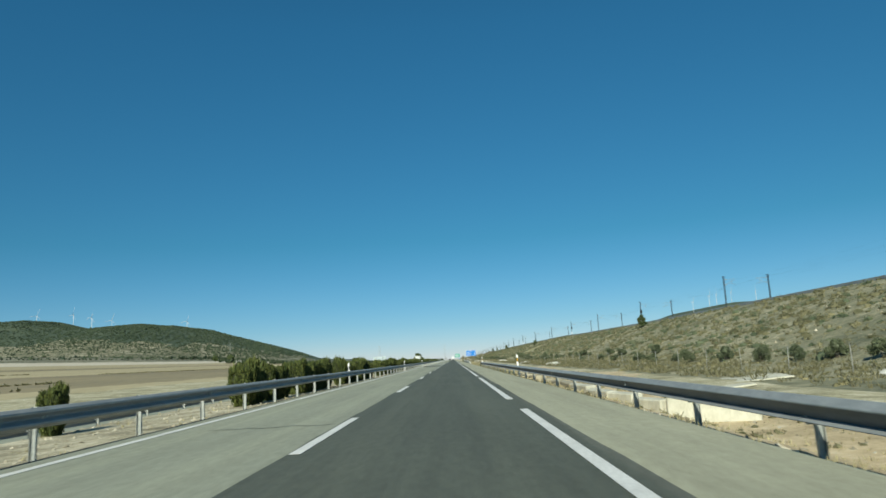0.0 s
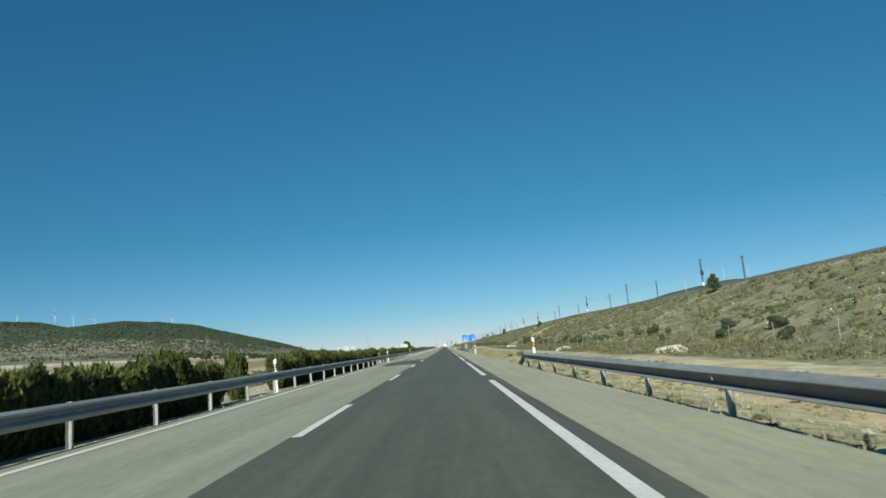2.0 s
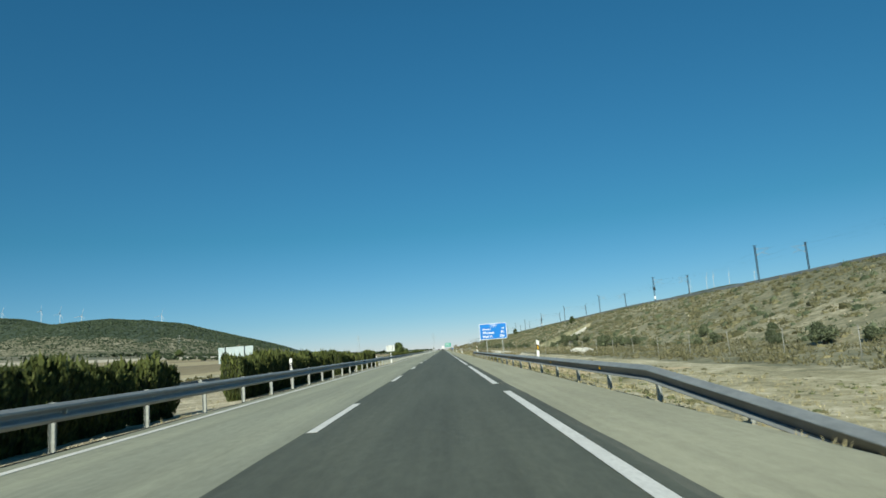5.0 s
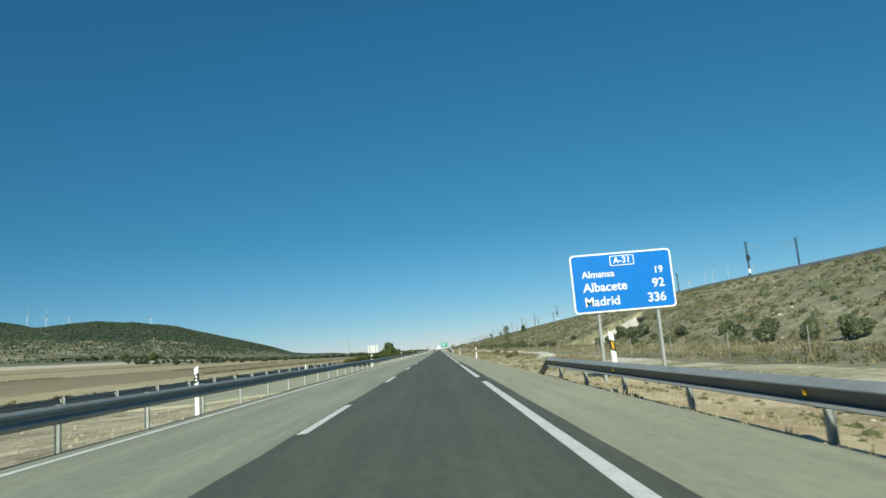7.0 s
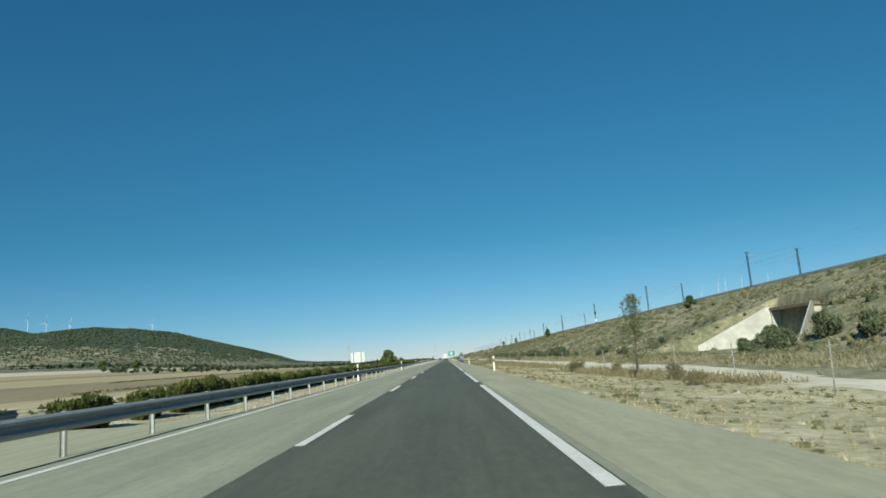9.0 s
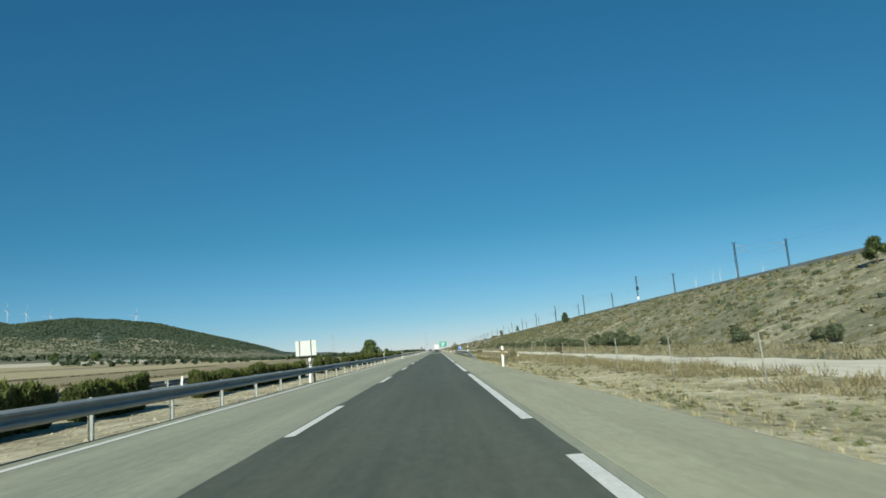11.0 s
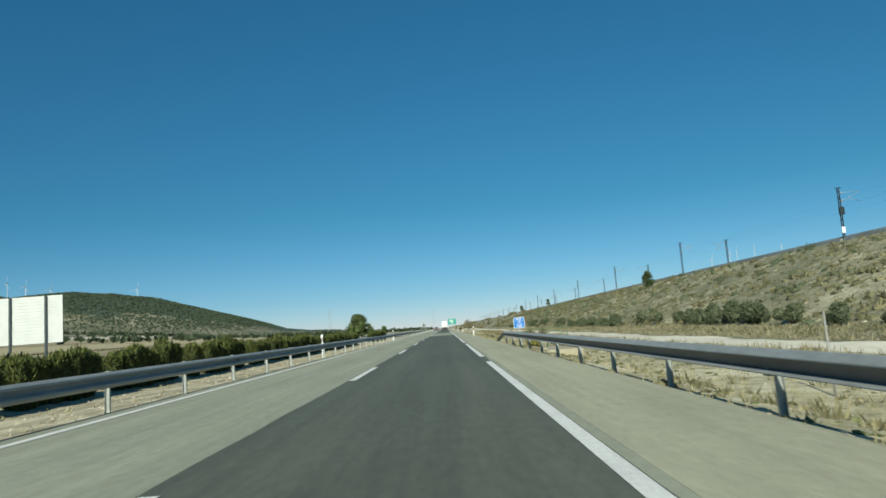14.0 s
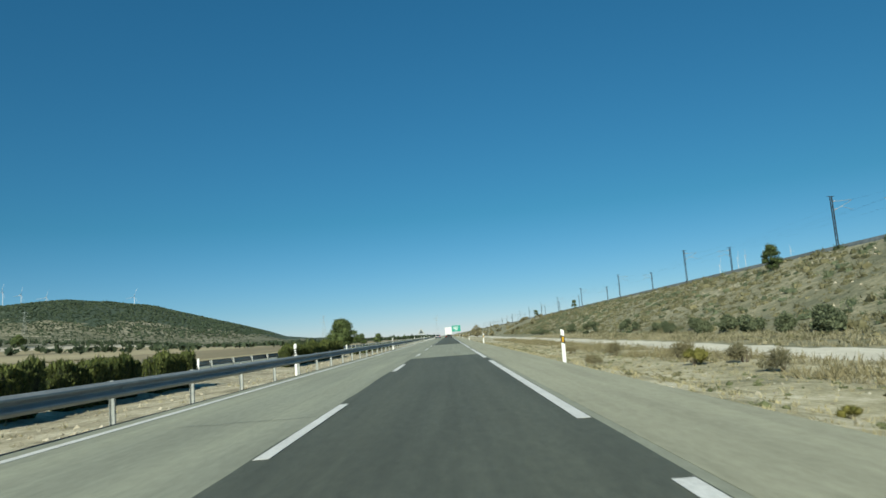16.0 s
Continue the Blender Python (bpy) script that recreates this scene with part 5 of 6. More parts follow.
def catenary_mast(side):
    """A lattice mast with a cantilever towards its track: side +1 for the near row."""
    root = empty("catenary_mast", Matrix.Translation((0, -700 - 5 * side, 0)), "dark steel catenary mast with cantilever arm beside the railway", "railway mast", "catenary masts")
    h = 8.1
    for px in (-0.13, 0.13):
        bm = bmesh.new()
        add_box(bm, 0.1, 0.16, h, Matrix.Translation((px, 0, h / 2 - 0.4)), 0.008)
        part("upright", bm, M_MAST, root)
    for k in range(9):
        bm = bmesh.new()
        z = 0.3 + 0.8 * k
        add_tube(bm, (-0.16, 0, z), (0.16, 0, z + 0.75 * (1 if k % 2 else 1)), 0.025, 0.025, 5)
        part("lacing", bm, M_MAST, root)
    bm = bmesh.new()
    add_tube(bm, (0.16 * side, 0, 6.9), (2.9 * side, 0, 7.0), 0.03, 0.025, 6)
    part("arm", bm, M_POST, root, "pale tubular arm")
    bm = bmesh.new()
    add_tube(bm, (0.16 * side, 0, 5.6), (2.8 * side, 0, 6.9), 0.03, 0.025, 6)
    part("strut", bm, M_POST, root, "pale tubular arm")
    bm = bmesh.new()
    add_tube(bm, (1.3 * side, 0, 6.15), (2.9 * side, 0, 5.6), 0.03, 0.03, 6)
    part("registration_arm", bm, M_POST, root, "pale tubular arm")
    for k, z in ((0, 6.92), (1, 5.75)):
        bm = bmesh.new()
        for j in range(4):
            add_tube(bm, ((0.25 + 0.09 * j) * side, 0, z + 0.02 * j), ((0.29 + 0.09 * j) * side, 0, z + 0.02 * j), 0.09, 0.09, 8)
        part("insulator", bm, M_LAMP, root, "pale insulator")
    bm = bmesh.new()
    add_box(bm, 1.0, 0.08, 0.08, Matrix.Translation((0, 0, h - 0.45)), 0.01)
    part("top_bracket", bm, M_MAST, root)
    return root


near_mast, far_mast = catenary_mast(1), catenary_mast(-1)
for i, y in enumerate(POLE_Y):
    x, z = float(ridge_x(y)), float(ridge_z(y))
    a = copy_thing(near_mast, Matrix.Translation((x + 0.9, y, z - 0.1)))
    copy_thing(far_mast, Matrix.Translation((x + 11.6, y + 0.5, z - 0.1)))
    if y in (237.3, 377.0, 565.5):
        bm = bmesh.new()
        add_box(bm, 0.5, 0.06, 0.9, Matrix.Translation((0, -0.13, 1.6)), 0.02)
        part("plate", bm, M_SIGNWHITE, a, "white plate")
        bm = bmesh.new()
        add_box(bm, 0.7, 0.35, 1.1, Matrix.Translation((0, -0.25, 4.3)), 0.03)
        part("equipment_box", bm, M_MAST, a, "dark equipment box")
drop_model(near_mast)
drop_model(far_mast)


def wire(name, pts, radius, label):
    cu = bpy.data.curves.new(name, "CURVE")
    cu.dimensions, cu.bevel_depth, cu.bevel_resolution = "3D", radius, 0
    sp = cu.splines.new("POLY")
    sp.points.add(len(pts) - 1)
    for q, c in zip(sp.points, pts):
        q.co = (*c, 1)
    cu.materials.append(M_MAST)
    return tagged(new(name, cu), label, "wire", "railway wires")


for dx, sag_a, sag_b in ((3.7, 6.95, 5.95), (8.7, 6.95, 5.95)):
    top, low = [], []
    for ya, yb in zip(POLE_Y[:-1], POLE_Y[1:]):
        for k in range(6):
            y = ya + (yb - ya) * k / 6
            s = 4 * (k / 6) * (1 - k / 6)
            x, z = float(ridge_x(y)) + dx, float(ridge_z(y)) - 0.1
            top.append((x, y, z + sag_a - 0.75 * s))
            low.append((x, y, z + 5.6))
    wire("messenger_wire", top, 0.0045, "thin sagging carrier wire above the track")
    wire("contact_wire", low, 0.004, "thin level contact wire above the track")


# ---- underpass below the railway ----
def underpass():
    root = empty("underpass", Matrix.Translation((0, 0, 0)), "pale concrete underpass with sloping wing walls in the embankment", "underpass")
    y0, y1, x0, x1 = 400.4, 411.6, 53.0, 80.0
    zb, zt = -1.3, 4.3
    for y, nm in ((y0 - 0.25, "side_wall"), (y1 + 0.25, "side_wall")):
        bm = bmesh.new()
        add_box(bm, x1 - x0 + 0.6, 0.5, zt - zb, Matrix.Translation(((x0 + x1) / 2, y, (zt + zb) / 2)), 0.02)
        part(nm, bm, M_CONCRETE, root)
    bm = bmesh.new()
    add_box(bm, x1 - x0 + 0.9, y1 - y0 + 1.6, 0.5, Matrix.Translation(((x0 + x1) / 2, (y0 + y1) / 2, zt + 0.25)), 0.03)
    part("roof_slab", bm, M_STAINED, root, "soil-stained roof slab")
    bm = bmesh.new()
    add_box(bm, 0.3, y1 - y0 + 1, zt - zb, Matrix.Translation((x1 + 0.3, (y0 + y1) / 2, (zt + zb) / 2)))
    part("end_wall", bm, M_CONCRETE, root)
    bm = bmesh.new()
    add_box(bm, x1 - x0 + 0.4, y1 - y0 + 0.2, 0.3, Matrix.Translation(((x0 + x1) / 2 + 0.1, (y0 + y1) / 2, -1.07)), 0.02)
    part("floor", bm, M_TANCRETE, root, "dusty tan floor")
    for y, sgn in ((y1 + 0.3, 1), (y0 - 0.3, -1)):
        bm = bmesh.new()
        pts = [(53.0, zb), (53.0, 4.9), (52.2, 4.9), (41.5, -0.2), (41.5, zb)]
        add_prism(bm, pts, y + (0.0 if sgn > 0 else -0.4), y + (0.4 if sgn > 0 else 0.0))
        for v in bm.verts:
            v.co.y += (53.0 - v.co.x) * (0.16 if sgn > 0 else -1.5)
        part("wing_wall", bm, M_CONCRETE, root, "triangular wing wall")
    return root


underpass()


# ---- wire fence between the verge and the track ----
FENCE = [(22.0, 22.0), (200.0, 21.0), (262.0, 18.5), (300.0, 14.2), (345.0, 13.2), (425.0, 9.6), (470.0, 9.4), (505.0, 10.2)]


def fence():
    root = empty("wire_fence", Matrix(), "galvanised wire mesh fence on thin steel posts", "fence")
    bm = bmesh.new()
    add_tube(bm, (0, 0, -0.3), (0, 0, 1.62), 0.022, 0.022, 6)
    add_tube(bm, (0, 0, 1.62), (0, 0, 1.65), 0.026, 0.01, 6)
    post = finish("post", bm, M_FENCE)
    ys = []
    y = 22.0
    while y < 483:
        ys.append(y)
        y += 6.6 if y < 400 else 5.514
    tops = []
    for y in ys:
        x = float(np.interp(y, [a for a, _ in FENCE], [b for _, b in FENCE]))
        part("post", post, M_FENCE, root, at=Matrix.Translation((x, y, gz(x, y))) @ Matrix.Rotation(radians(random.uniform(-3, 3)), 4, "Y"))
        tops.append((x, y, gz(x, y)))
    for h in (0.3, 0.75, 1.2, 1.58):
        bm = bmesh.new()
        for a, b in zip(tops[:-1], tops[1:]):
            add_tube(bm, (a[0], a[1], a[2] + h), (b[0], b[1], b[2] + h), 0.003, 0.003, 3)
        part("strand", bm, M_FENCE, root)
    return root


fence()


def green_railing(x, y, w, h, label):
    """A bent tubular railing across the culvert: rounded corners and upright legs."""
    root = empty("green_railing", Matrix.Translation((x, y, -0.28)), label, "railing", "culvert railings")
    bm = bmesh.new()
    path = [(0, h - 0.12), (0.04, h - 0.03), (0.14, h), (w - 0.14, h), (w - 0.04, h - 0.03), (w, h - 0.12)]
    for (xa, za), (xb, zb) in zip(path[:-1], path[1:]):
        add_tube(bm, (xa, 0, za), (xb, 0, zb), 0.024, 0.024, 8)
    part("top_rail", bm, M_GREENRAIL, root)
    bm = bmesh.new()
    add_tube(bm, (0, 0, h * 0.5), (w, 0, h * 0.5), 0.016, 0.016, 8)
    part("middle_rail", bm, M_GREENRAIL, root)
    for k in range(3 if w > 1.5 else 2):
        px = w * k / (2 if w > 1.5 else 1)
        bm = bmesh.new()
        add_tube(bm, (px, 0, -0.15), (px, 0, h - 0.1 if 0 < px < w else h - 0.12), 0.024, 0.024, 8)
        part("leg", bm, M_GREENRAIL, root)
    return root


green_railing(6.72, 506.6, 2.2, 0.95, "green tubular railing on a concrete culvert")
green_railing(7.55, 505.0, 0.8, 0.8, "small green hoop railing on a concrete culvert")


def culvert():
    """A pale concrete deck with a raised kerb over the drain beside the guardrail."""
    root = empty("culvert", Matrix.Translation((7.65, 503.9, -0.3)) @ Matrix.Rotation(radians(2), 4, "Z"), "dusty tan concrete culvert deck beside the guardrail", "culvert")
    bm = bmesh.new()
    add_box(bm, 1.9, 5.6, 0.8, Matrix.Translation((0, 0, -0.4)), 0.03)
    part("deck", bm, M_TANCRETE, root)
    for px in (-0.85, 0.85):
        bm = bmesh.new()
        add_box(bm, 0.18, 5.5, 0.1, Matrix.Translation((px, 0, 0.05)), 0.02)
        part("kerb", bm, M_TANCRETE, root)
    return root


culvert()


# ---- concrete drainage channel ----
M_CONCRETE_PALE = surface("pale_weathered_concrete", (0.50, 0.48, 0.38), (0.68, 0.66, 0.54), 7, 0.9, 0.9, 0, 0.3, 0.012, (1, 1, 0.5), 0.28)

def drain():
    """A broken retaining wall of concrete blocks below the verge."""
    root = empty("drain_wall", Matrix(), "broken pale concrete block wall of a roadside drain", "wall")
    line = [Vector((10.6, 19.8)), Vector((8.3, 20.9)), Vector((7.45, 24.0)), Vector((7.2, 30.0)), Vector((7.35, 37.0)), Vector((7.3, 47.0)), Vector((7.4, 56.0))]
    for a, b in zip(line[:-1], line[1:]):
        n = max(1, round((b - a).length / 1.7))
        turn = math.atan2(b.y - a.y, b.x - a.x)
        for k in range(n):
            c = a.lerp(b, (k + 0.5) / n)
            if c.y > 34 and random.random() < 0.35:
                continue
            top = (-0.3 if c.y < 27 else -0.2) + random.uniform(-0.14, 0.06)
            m = Matrix.Translation((c.x, c.y, (top - 1.7) / 2)) @ Matrix.Rotation(turn + radians(random.uniform(-3, 3)), 4, "Z") @ Matrix.Rotation(radians(random.uniform(-3, 3)), 4, "X")
            bm = bmesh.new()
            add_box(bm, (b - a).length / n - 0.05, 0.42, top + 1.7, m, 0.04)
            # past the bend the wall's shaded side is put in as darker tan
            part("block", bm, M_CONCRETE_PALE if c.y < 30 else M_TANCRETE, root)
    for x, y, w, d, r in ((18.4, 38.5, 3.0, 5.0, -14), (15.2, 33.0, 1.4, 1.1, 12)):
        bm = bmesh.new()
        add_box(bm, w, d, 0.1, Matrix.Translation((x, y, gz(x, y) + 0.03)) @ Matrix.Rotation(radians(r), 4, "Z") @ Matrix.Rotation(radians(-4), 4, "Y"), 0.03)
        part("slab", bm, M_CONCRETE_PALE, root)
    return root


drain()


def boulder(x, y, s, label):
    bm = bmesh.new()
    bmesh.ops.create_icosphere(bm, subdivisions=3, radius=1.0)
    for v in bm.verts:
        n = noise.noise(v.co * 1.3 + Vector((x, y, 0))) * 0.35 + noise.noise(v.co * 4 + Vector((y, x, 0))) * 0.08
        v.co = v.co * (1 + n)
        v.co = Vector((v.co.x * s * 1.4, v.co.y * s, v.co.z * s * 0.6))
    ob = new("boulder", finish("boulder", bm, M_CONCRETE))
    ob.matrix_basis = Matrix.Translation((x, y, gz(x, y) + 0.1 * s))
    return tagged(ob, label, "rock", "pale rocks")


for x, y, s in ((19.0, 166.0, 0.8), (20.5, 262.0, 1.1), (19.0, 119.0, 0.9), (12.4, 303.0, 0.8), (23.0, 33.0, 0.7), (21.0, 128.0, 0.4)):
    boulder(x, y, s, "pale weathered limestone boulder in the scrub")


def marker_stone(x, y):
    """A small rounded white boundary stone."""
    bm = bmesh.new()
    add_box(bm, 0.2, 0.14, 0.75, Matrix.Translation((0, 0, 0.1)), 0.05)
    ob = new("marker_stone", finish("marker_stone", bm, M_WHITE))
    ob.matrix_basis = at_ground(x, y) @ Matrix.Rotation(radians(6), 4, "Y")
    return tagged(ob, "small white boundary stone in dry scrub", "marker stone", "boundary stones")


for x, y in ((12.9, 465.4), (13.4, 485.0)):
    marker_stone(x, y)


# ---- wind turbines ----
def wind_turbine():
    root = empty("wind_turbine", Matrix.Translation((0, -800, 0)), "white three-bladed wind turbine on the far ridge", "wind turbine", "wind turbines")
    bm = bmesh.new()
    add_tube(bm, (0, 0, -20), (0, 0, 70), 1.7, 0.9, 12)
    part("tower", bm, M_TURBINE, root)
    bm = bmesh.new()
    add_box(bm, 2.6, 7, 2.6, Matrix.Translation((0, 0.5, 71)), 0.6)
    part("nacelle", bm, M_TURBINE, root)
    for k in range(3):
        bm = bmesh.new()
        a = radians(20 + 120 * k)
        tip = Vector((38 * math.sin(a), -4.4, 71 + 38 * math.cos(a)))
        add_tube(bm, (0, -4.4, 71), tip, 0.9, 0.2, 6)
        part("blade", bm, M_TURBINE, root)
    return root


turbine = wind_turbine()
for i, (x, y) in enumerate(((-1969, 3605), (-1793, 3452), (-1325, 3480), (-1724, 3517), (-2160, 3600), (1465, 4200), (1577, 4230), (1700, 4200), (1640, 4280), (1850, 4200))):
    copy_thing(turbine, Matrix.Translation((x, y, gz(x, y) - 4)) @ Matrix.Rotation(radians(-25 + 13 * i), 4, "Z"))
drop_model(turbine)


# ---- power pylons ----
def pylon():
    root = empty("pylon", Matrix.Translation((0, -900, 0)), "lattice power pylon standing in the far fields", "pylon", "power pylons")
    h = 32.0
    for sx, sy in ((1, 1), (1, -1), (-1, 1), (-1, -1)):
        bm = bmesh.new()
        add_tube(bm, (2.2 * sx, 2.2 * sy, -0.5), (0.35 * sx, 0.35 * sy, h), 0.09, 0.06, 4)
        part("leg", bm, M_POST, root)
    for k in range(9):
        z0, z1 = h * k / 9, h * (k + 1) / 9
        r0, r1 = 2.2 - 1.85 * k / 9, 2.2 - 1.85 * (k + 1) / 9
        bm = bmesh.new()
        add_tube(bm, (-r0, -r0, z0), (r1, -r1, z1), 0.04, 0.04, 4)
        add_tube(bm, (r0, -r0, z0), (-r1, -r1, z1), 0.04, 0.04, 4)
        part("bracing", bm, M_POST, root)
    for z, w in ((24, 4.5), (27.5, 5.5), (31, 3.5)):
        bm = bmesh.new()
        add_box(bm, w * 2, 0.18, 0.18, Matrix.Translation((0, 0, z)), 0.03)
        part("cross_arm", bm, M_POST, root)
    return root


tower = pylon()
for x, y, s in ((-132, 1283, 0.95), (-20, 1900, 1.3), (-352, 1110, 0.9)):
    copy_thing(tower, Matrix.Translation((x, y, gz(x, y)))).scale = (s, s, s)
drop_model(tower)


# ---- vehicles ----
def wheel(root, x, y, z, r, w, rim=True):
    bm = bmesh.new()
    add_tube(bm, (x - w / 2, y, z), (x + w / 2, y, z), r, r, 18)
    t = part("wheel", bm, M_TYRE, root, "black tyre")
    bm = bmesh.new()
    add_tube(bm, (x - w / 2 - 0.01, y, z), (x + w / 2 + 0.01, y, z), r * 0.62, r * 0.62, 14)
    part("rim", bm, M_RIM, t)


def body_profile(bm, profile, half, tuck, top_z, mat=0):
    """A car body: a side outline of (y, z) drawn across, narrower above the waist."""
    pts = []
    for s in (-1, 1):
        pts.append([bm.verts.new((s * (half - tuck * max(0, (z - 0.85)) / (top_z - 0.85)), y, z)) for y, z in profile])
    n = len(profile)
    for i in range(n):
        bm.faces.new((pts[0][i], pts[0][(i + 1) % n], pts[1][(i + 1) % n], pts[1][i]))
    bm.faces.new(pts[0][::-1])
    bm.faces.new(pts[1])
    bmesh.ops.recalc_face_normals(bm, faces=bm.faces)
    bmesh.ops.bevel(bm, geom=list(bm.edges), offset=0.035, segments=2, affect="EDGES")
    for f in bm.faces:
        f.material_index = mat
    return bm


def car(x, y, z, turn, paint, label):
    root = empty("car", Matrix.Translation((x, y, z)) @ Matrix.Rotation(turn, 4, "Z"), label, "car")
    prof = [(-2.1, 0.35), (-2.12, 0.75), (-1.95, 0.92), (-1.05, 1.0), (-0.45, 1.4), (0.75, 1.45), (1.55, 1.08), (2.0, 1.0), (2.1, 0.7), (2.05, 0.32)]
    part("body", body_profile(bmesh.new(), prof, 0.88, 0.22, 1.45), paint, root)
    glass = [(-0.98, 1.02), (-0.42, 1.36), (0.72, 1.4), (1.45, 1.06)]
    bm = bmesh.new()
    for s in (-1, 1):
        v = [bm.verts.new((s * (0.888 - 0.22 * (zz - 0.85) / 0.6), yy, zz)) for yy, zz in glass]
        bm.faces.new(v if s > 0 else v[::-1])
    bmesh.ops.solidify(bm, geom=list(bm.faces), thickness=-0.01)
    part("side_window", bm, M_GLASS, root)
    for a, b, nm in (((-1.02, 1.03), (-0.47, 1.385), "windscreen"), ((1.52, 1.1), (0.8, 1.43), "rear_window")):
        bm = bmesh.new()
        sgn = -1 if nm == "windscreen" else 1
        v = [bm.verts.new((sx, p[0] + sgn * 0.03, p[1] + 0.03)) for sx, p in ((-0.7, a), (0.7, a), (0.58, b), (-0.58, b))]
        bm.faces.new(v)
        bmesh.ops.solidify(bm, geom=list(bm.faces), thickness=-0.01)
        part(nm, bm, M_GLASS, root)
    for sx in (-1, 1):
        bm = bmesh.new()
        add_box(bm, 0.34, 0.08, 0.16, Matrix.Translation((sx * 0.62, -2.1, 0.74)), 0.03)
        part("headlight", bm, M_LAMP, root)
        bm = bmesh.new()
        add_box(bm, 0.28, 0.08, 0.2, Matrix.Translation((sx * 0.66, 2.06, 0.86)), 0.03)
        part("tail_light", bm, M_RED, root)
        for wy in (-1.3, 1.3):
            wheel(root, sx * 0.8, wy, 0.32, 0.32, 0.2)
    return root


car(-16.6, 97.0, float(opposite_z(97.0)), 0.0, M_CARWHITE, "white hatchback car on the opposite carriageway")


def lorry(x, y):
    root = empty("lorry", Matrix.Translation((x, y, 0.006)), "white box lorry seen from behind in the slow lane", "lorry")
    bm = bmesh.new()
    add_box(bm, 2.5, 8.5, 2.75, Matrix.Translation((0, 1.5, 2.55)), 0.05)
    part("cargo_box", bm, M_CARWHITE, root)
    bm = bmesh.new()
    add_box(bm, 2.4, 2.2, 2.5, Matrix.Translation((0, 7.1, 1.9)), 0.15)
    part("cab", bm, M_CARWHITE, root)
    bm = bmesh.new()
    add_box(bm, 0.9, 9.6, 0.3, Matrix.Translation((0, 2.5, 0.95)), 0.03)
    part("chassis", bm, M_DARKSTEEL, root)
    bm = bmesh.new()
    add_box(bm, 2.4, 0.15, 0.18, Matrix.Translation((0, -2.75, 0.6)), 0.02)
    part("bumper", bm, M_DARKSTEEL, root)
    for sx in (-1, 1):
        bm = bmesh.new()
        add_box(bm, 0.4, 0.06, 0.16, Matrix.Translation((sx * 0.95, -2.86, 0.65)), 0.02)
        part("tail_light", bm, M_RED, root)
        bm = bmesh.new()
        add_box(bm, 1.18, 0.03, 2.55, Matrix.Translation((sx * 0.6, -2.77, 2.52)), 0.02)
        part("rear_door", bm, M_CARWHITE, root)
        for wy in (-1.0, 0.2, 6.8):
            wheel(root, sx * 1.02, wy, 0.5, 0.5, 0.32)
    return root


lorry(2.0, 792.0)
M_CARDARK = plain("dark_car_paint", (0.03, 0.04, 0.06), 0.25)
car(-1.6, 765.0, 0.0, math.pi, M_CARDARK, "dark car in the fast lane far ahead")


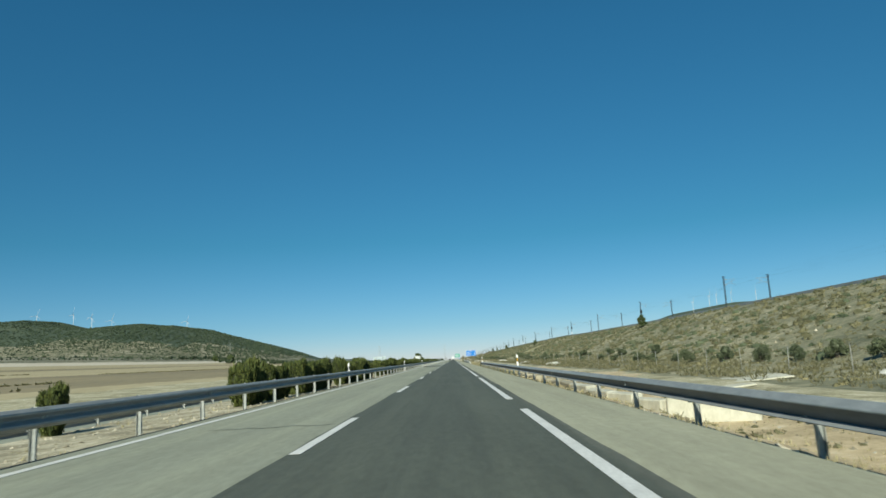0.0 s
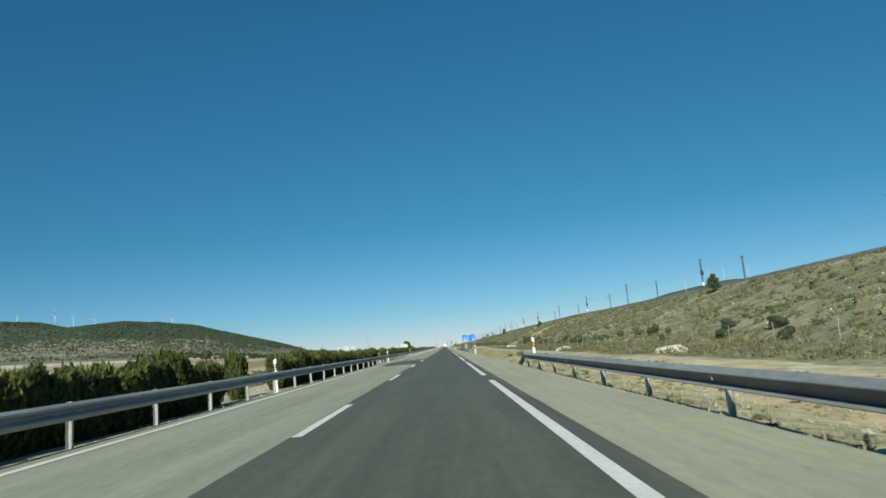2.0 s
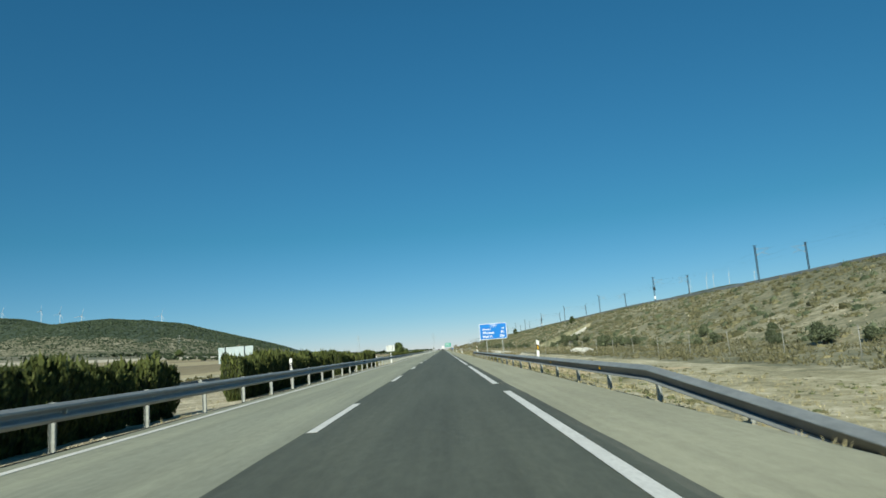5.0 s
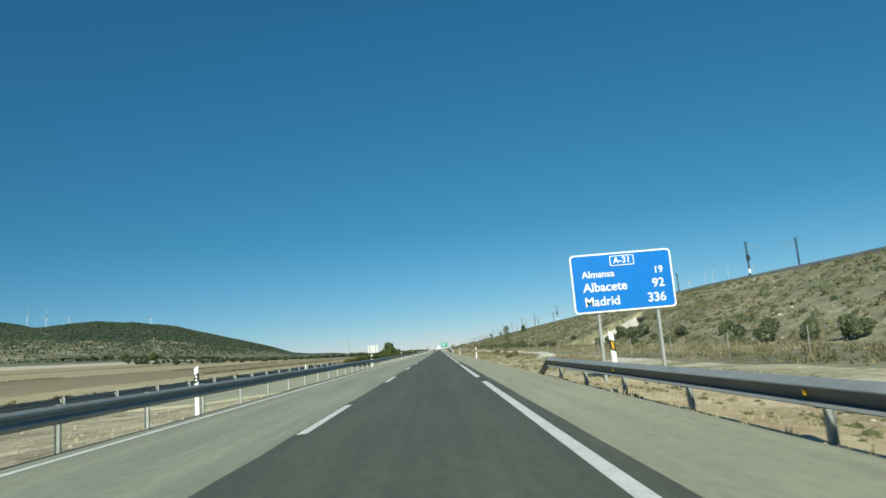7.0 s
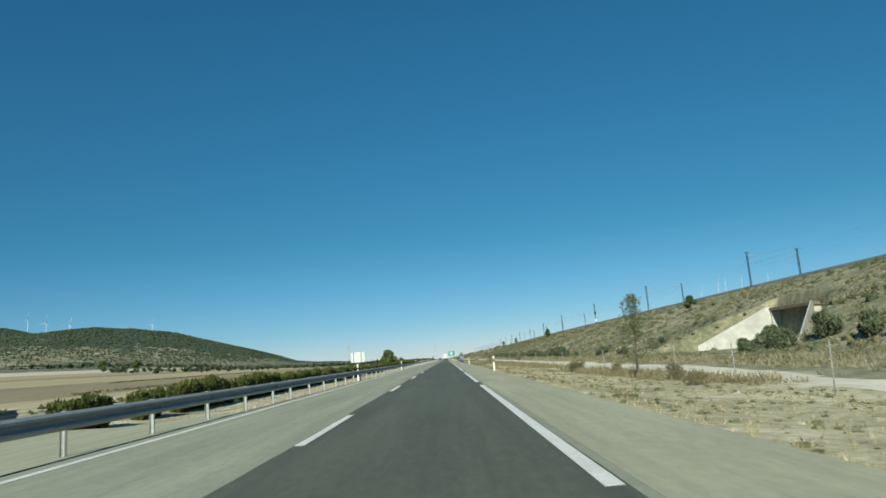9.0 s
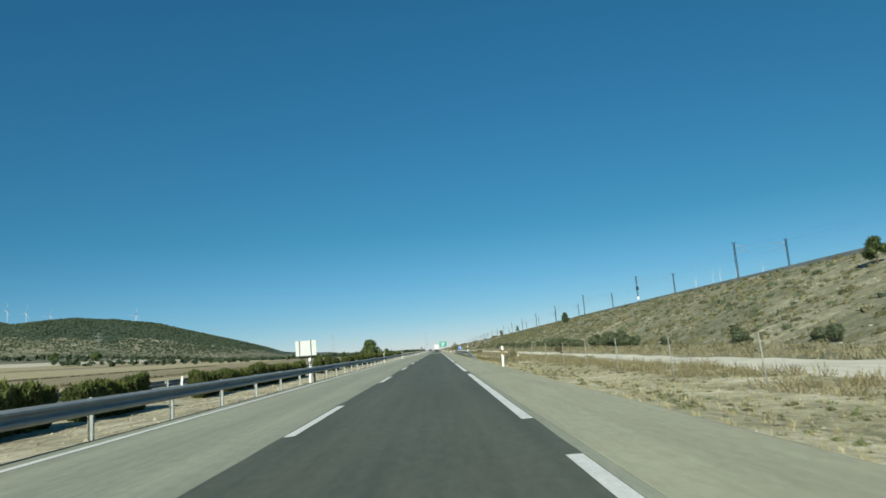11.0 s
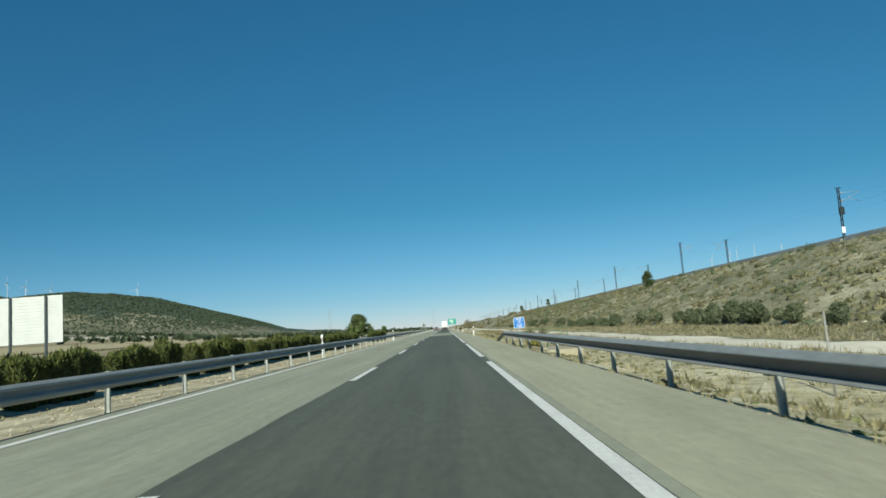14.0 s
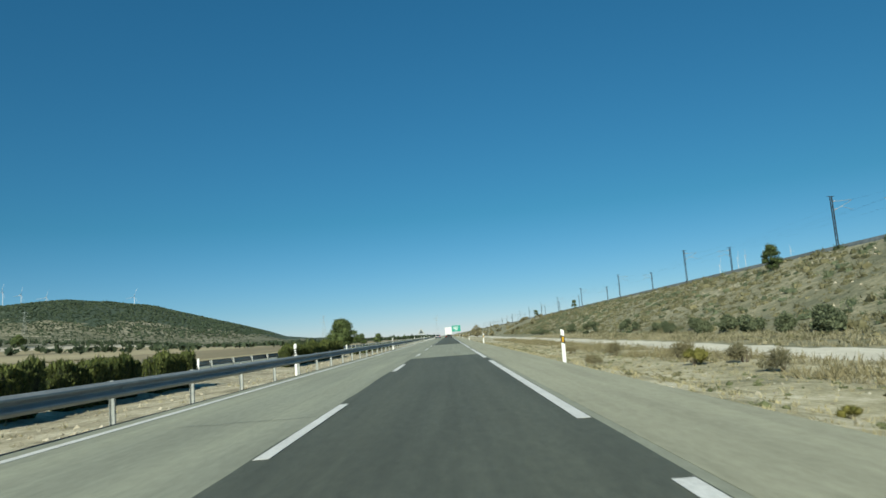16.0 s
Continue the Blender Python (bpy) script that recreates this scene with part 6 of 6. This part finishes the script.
# ---- wear on the road ----
def road_wear():
    root = empty("road_repair", Matrix(), "dark asphalt repairs, cracks and tar seams in the road", "road repair", kind="structure")

    def patch(x0, x1, y0, y1, z=0.003, mat=M_PATCH):
        bm = bmesh.new()
        n = max(2, int((y1 - y0) / 1.2))
        lo, hi = [], []
        for k in range(n + 1):
            y = y0 + (y1 - y0) * k / n
            e = min(1.0, 4 * k / n, 4 * (n - k) / n + 0.25)
            lo.append(bm.verts.new((x0 + 0.08 * noise.noise((y * 0.8, x0, 0)) + (1 - e) * 0.8, y, z)))
            hi.append(bm.verts.new((x1 + 0.08 * noise.noise((y * 0.8, x1, 3)), y, z)))
        for k in range(n):
            bm.faces.new((lo[k], hi[k], hi[k + 1], lo[k + 1]))
        part("patch", bm, mat, root)

    def crack(pts, w=0.02, z=0.008):
        bm = bmesh.new()
        prev = None
        for i, (x, y) in enumerate(pts):
            j = 0.03 * noise.noise((x * 3, y * 3, 1))
            a, b = bm.verts.new((x + j, y - w / 2, z)), bm.verts.new((x + j + 0.004, y + w / 2, z))
            if prev:
                bm.faces.new((prev[0], a, b, prev[1]))
            prev = (a, b)
        part("crack", bm, M_TAR, root)

    patch(-3.25, -0.09, 121.0, 139.5)
    patch(-2.45, -2.0, 139.0, 151.0, 0.0045, M_WORN)
    patch(-1.1, -0.75, 139.0, 149.0, 0.0045, M_WORN)
    for y in (13.6, 41.3, 126.0, 230.0, 283.0, 447.5, 513.0, 540.0):
        n = 14
        x0 = random.uniform(-3.2, -2.2)
        crack([(x0 + (0.0 - 0.2 - x0) * k / n, y + 0.25 * noise.noise((k * 0.4, y, 0))) for k in range(n + 1)], random.uniform(0.01, 0.022) + (0.03 if y < 20 else 0.0))
    for y0, y1 in ((275, 296), (60, 71), (432, 441)):
        n = 24
        x = random.uniform(-2.6, -1.4)
        bm = bmesh.new()
        prev = None
        for k in range(n + 1):
            y = y0 + (y1 - y0) * k / n
            cx = x + 0.5 * noise.noise((y * 0.12, 2, 0))
            a, b = bm.verts.new((cx - 0.009, y, 0.0025)), bm.verts.new((cx + 0.009, y, 0.0025))
            if prev:
                bm.faces.new((prev[0], prev[1], b, a))
            prev = (a, b)
        part("crack", bm, M_TAR, root)
    # skid marks on the hard shoulder
    for off in (0.0, 0.55):
        bm = bmesh.new()
        prev = None
        for k in range(31):
            y = 447 + 22 * k / 30
            cx = 5.1 - off - 0.055 * (y - 447) + 0.0012 * (y - 447) ** 2
            a, b = bm.verts.new((cx - 0.05, y, 0.0065)), bm.verts.new((cx + 0.05, y, 0.0065))
            if prev:
                bm.faces.new((prev[0], prev[1], b, a))
            prev = (a, b)
        part("skid_mark", bm, M_SKID, root)
    # dark seam between the pavement and the median
    for x, w, z in ((-3.93, 0.05, 0.004),):
        bm = bmesh.new()
        prev = None
        for k in range(0, 420):
            y = -20 + 1.5 * k
            cx = x + 0.02 * noise.noise((y * 0.4, x, 0))
            ww = w * (0.6 + 0.8 * abs(noise.noise((y * 0.7, 4, x))))
            a, b = bm.verts.new((cx - ww, y, z)), bm.verts.new((cx + ww, y, z))
            if prev:
                bm.faces.new((prev[0], prev[1], b, a))
            prev = (a, b)
        part("seam", bm, M_TAR, root)


M_WORN = surface("worn_repair", (0.125, 0.132, 0.107), (0.19, 0.196, 0.163), 40, 1.2, 0.88, 0, 0.3, 0.006, (1, 0.3, 1), 0.3)
M_SKID = surface("rubber_marks", (0.255, 0.258, 0.20), (0.395, 0.395, 0.314), 30, 1.5, 0.85, 0, 0.2, 0.004, (1, 0.2, 1), 0.3)
road_wear()
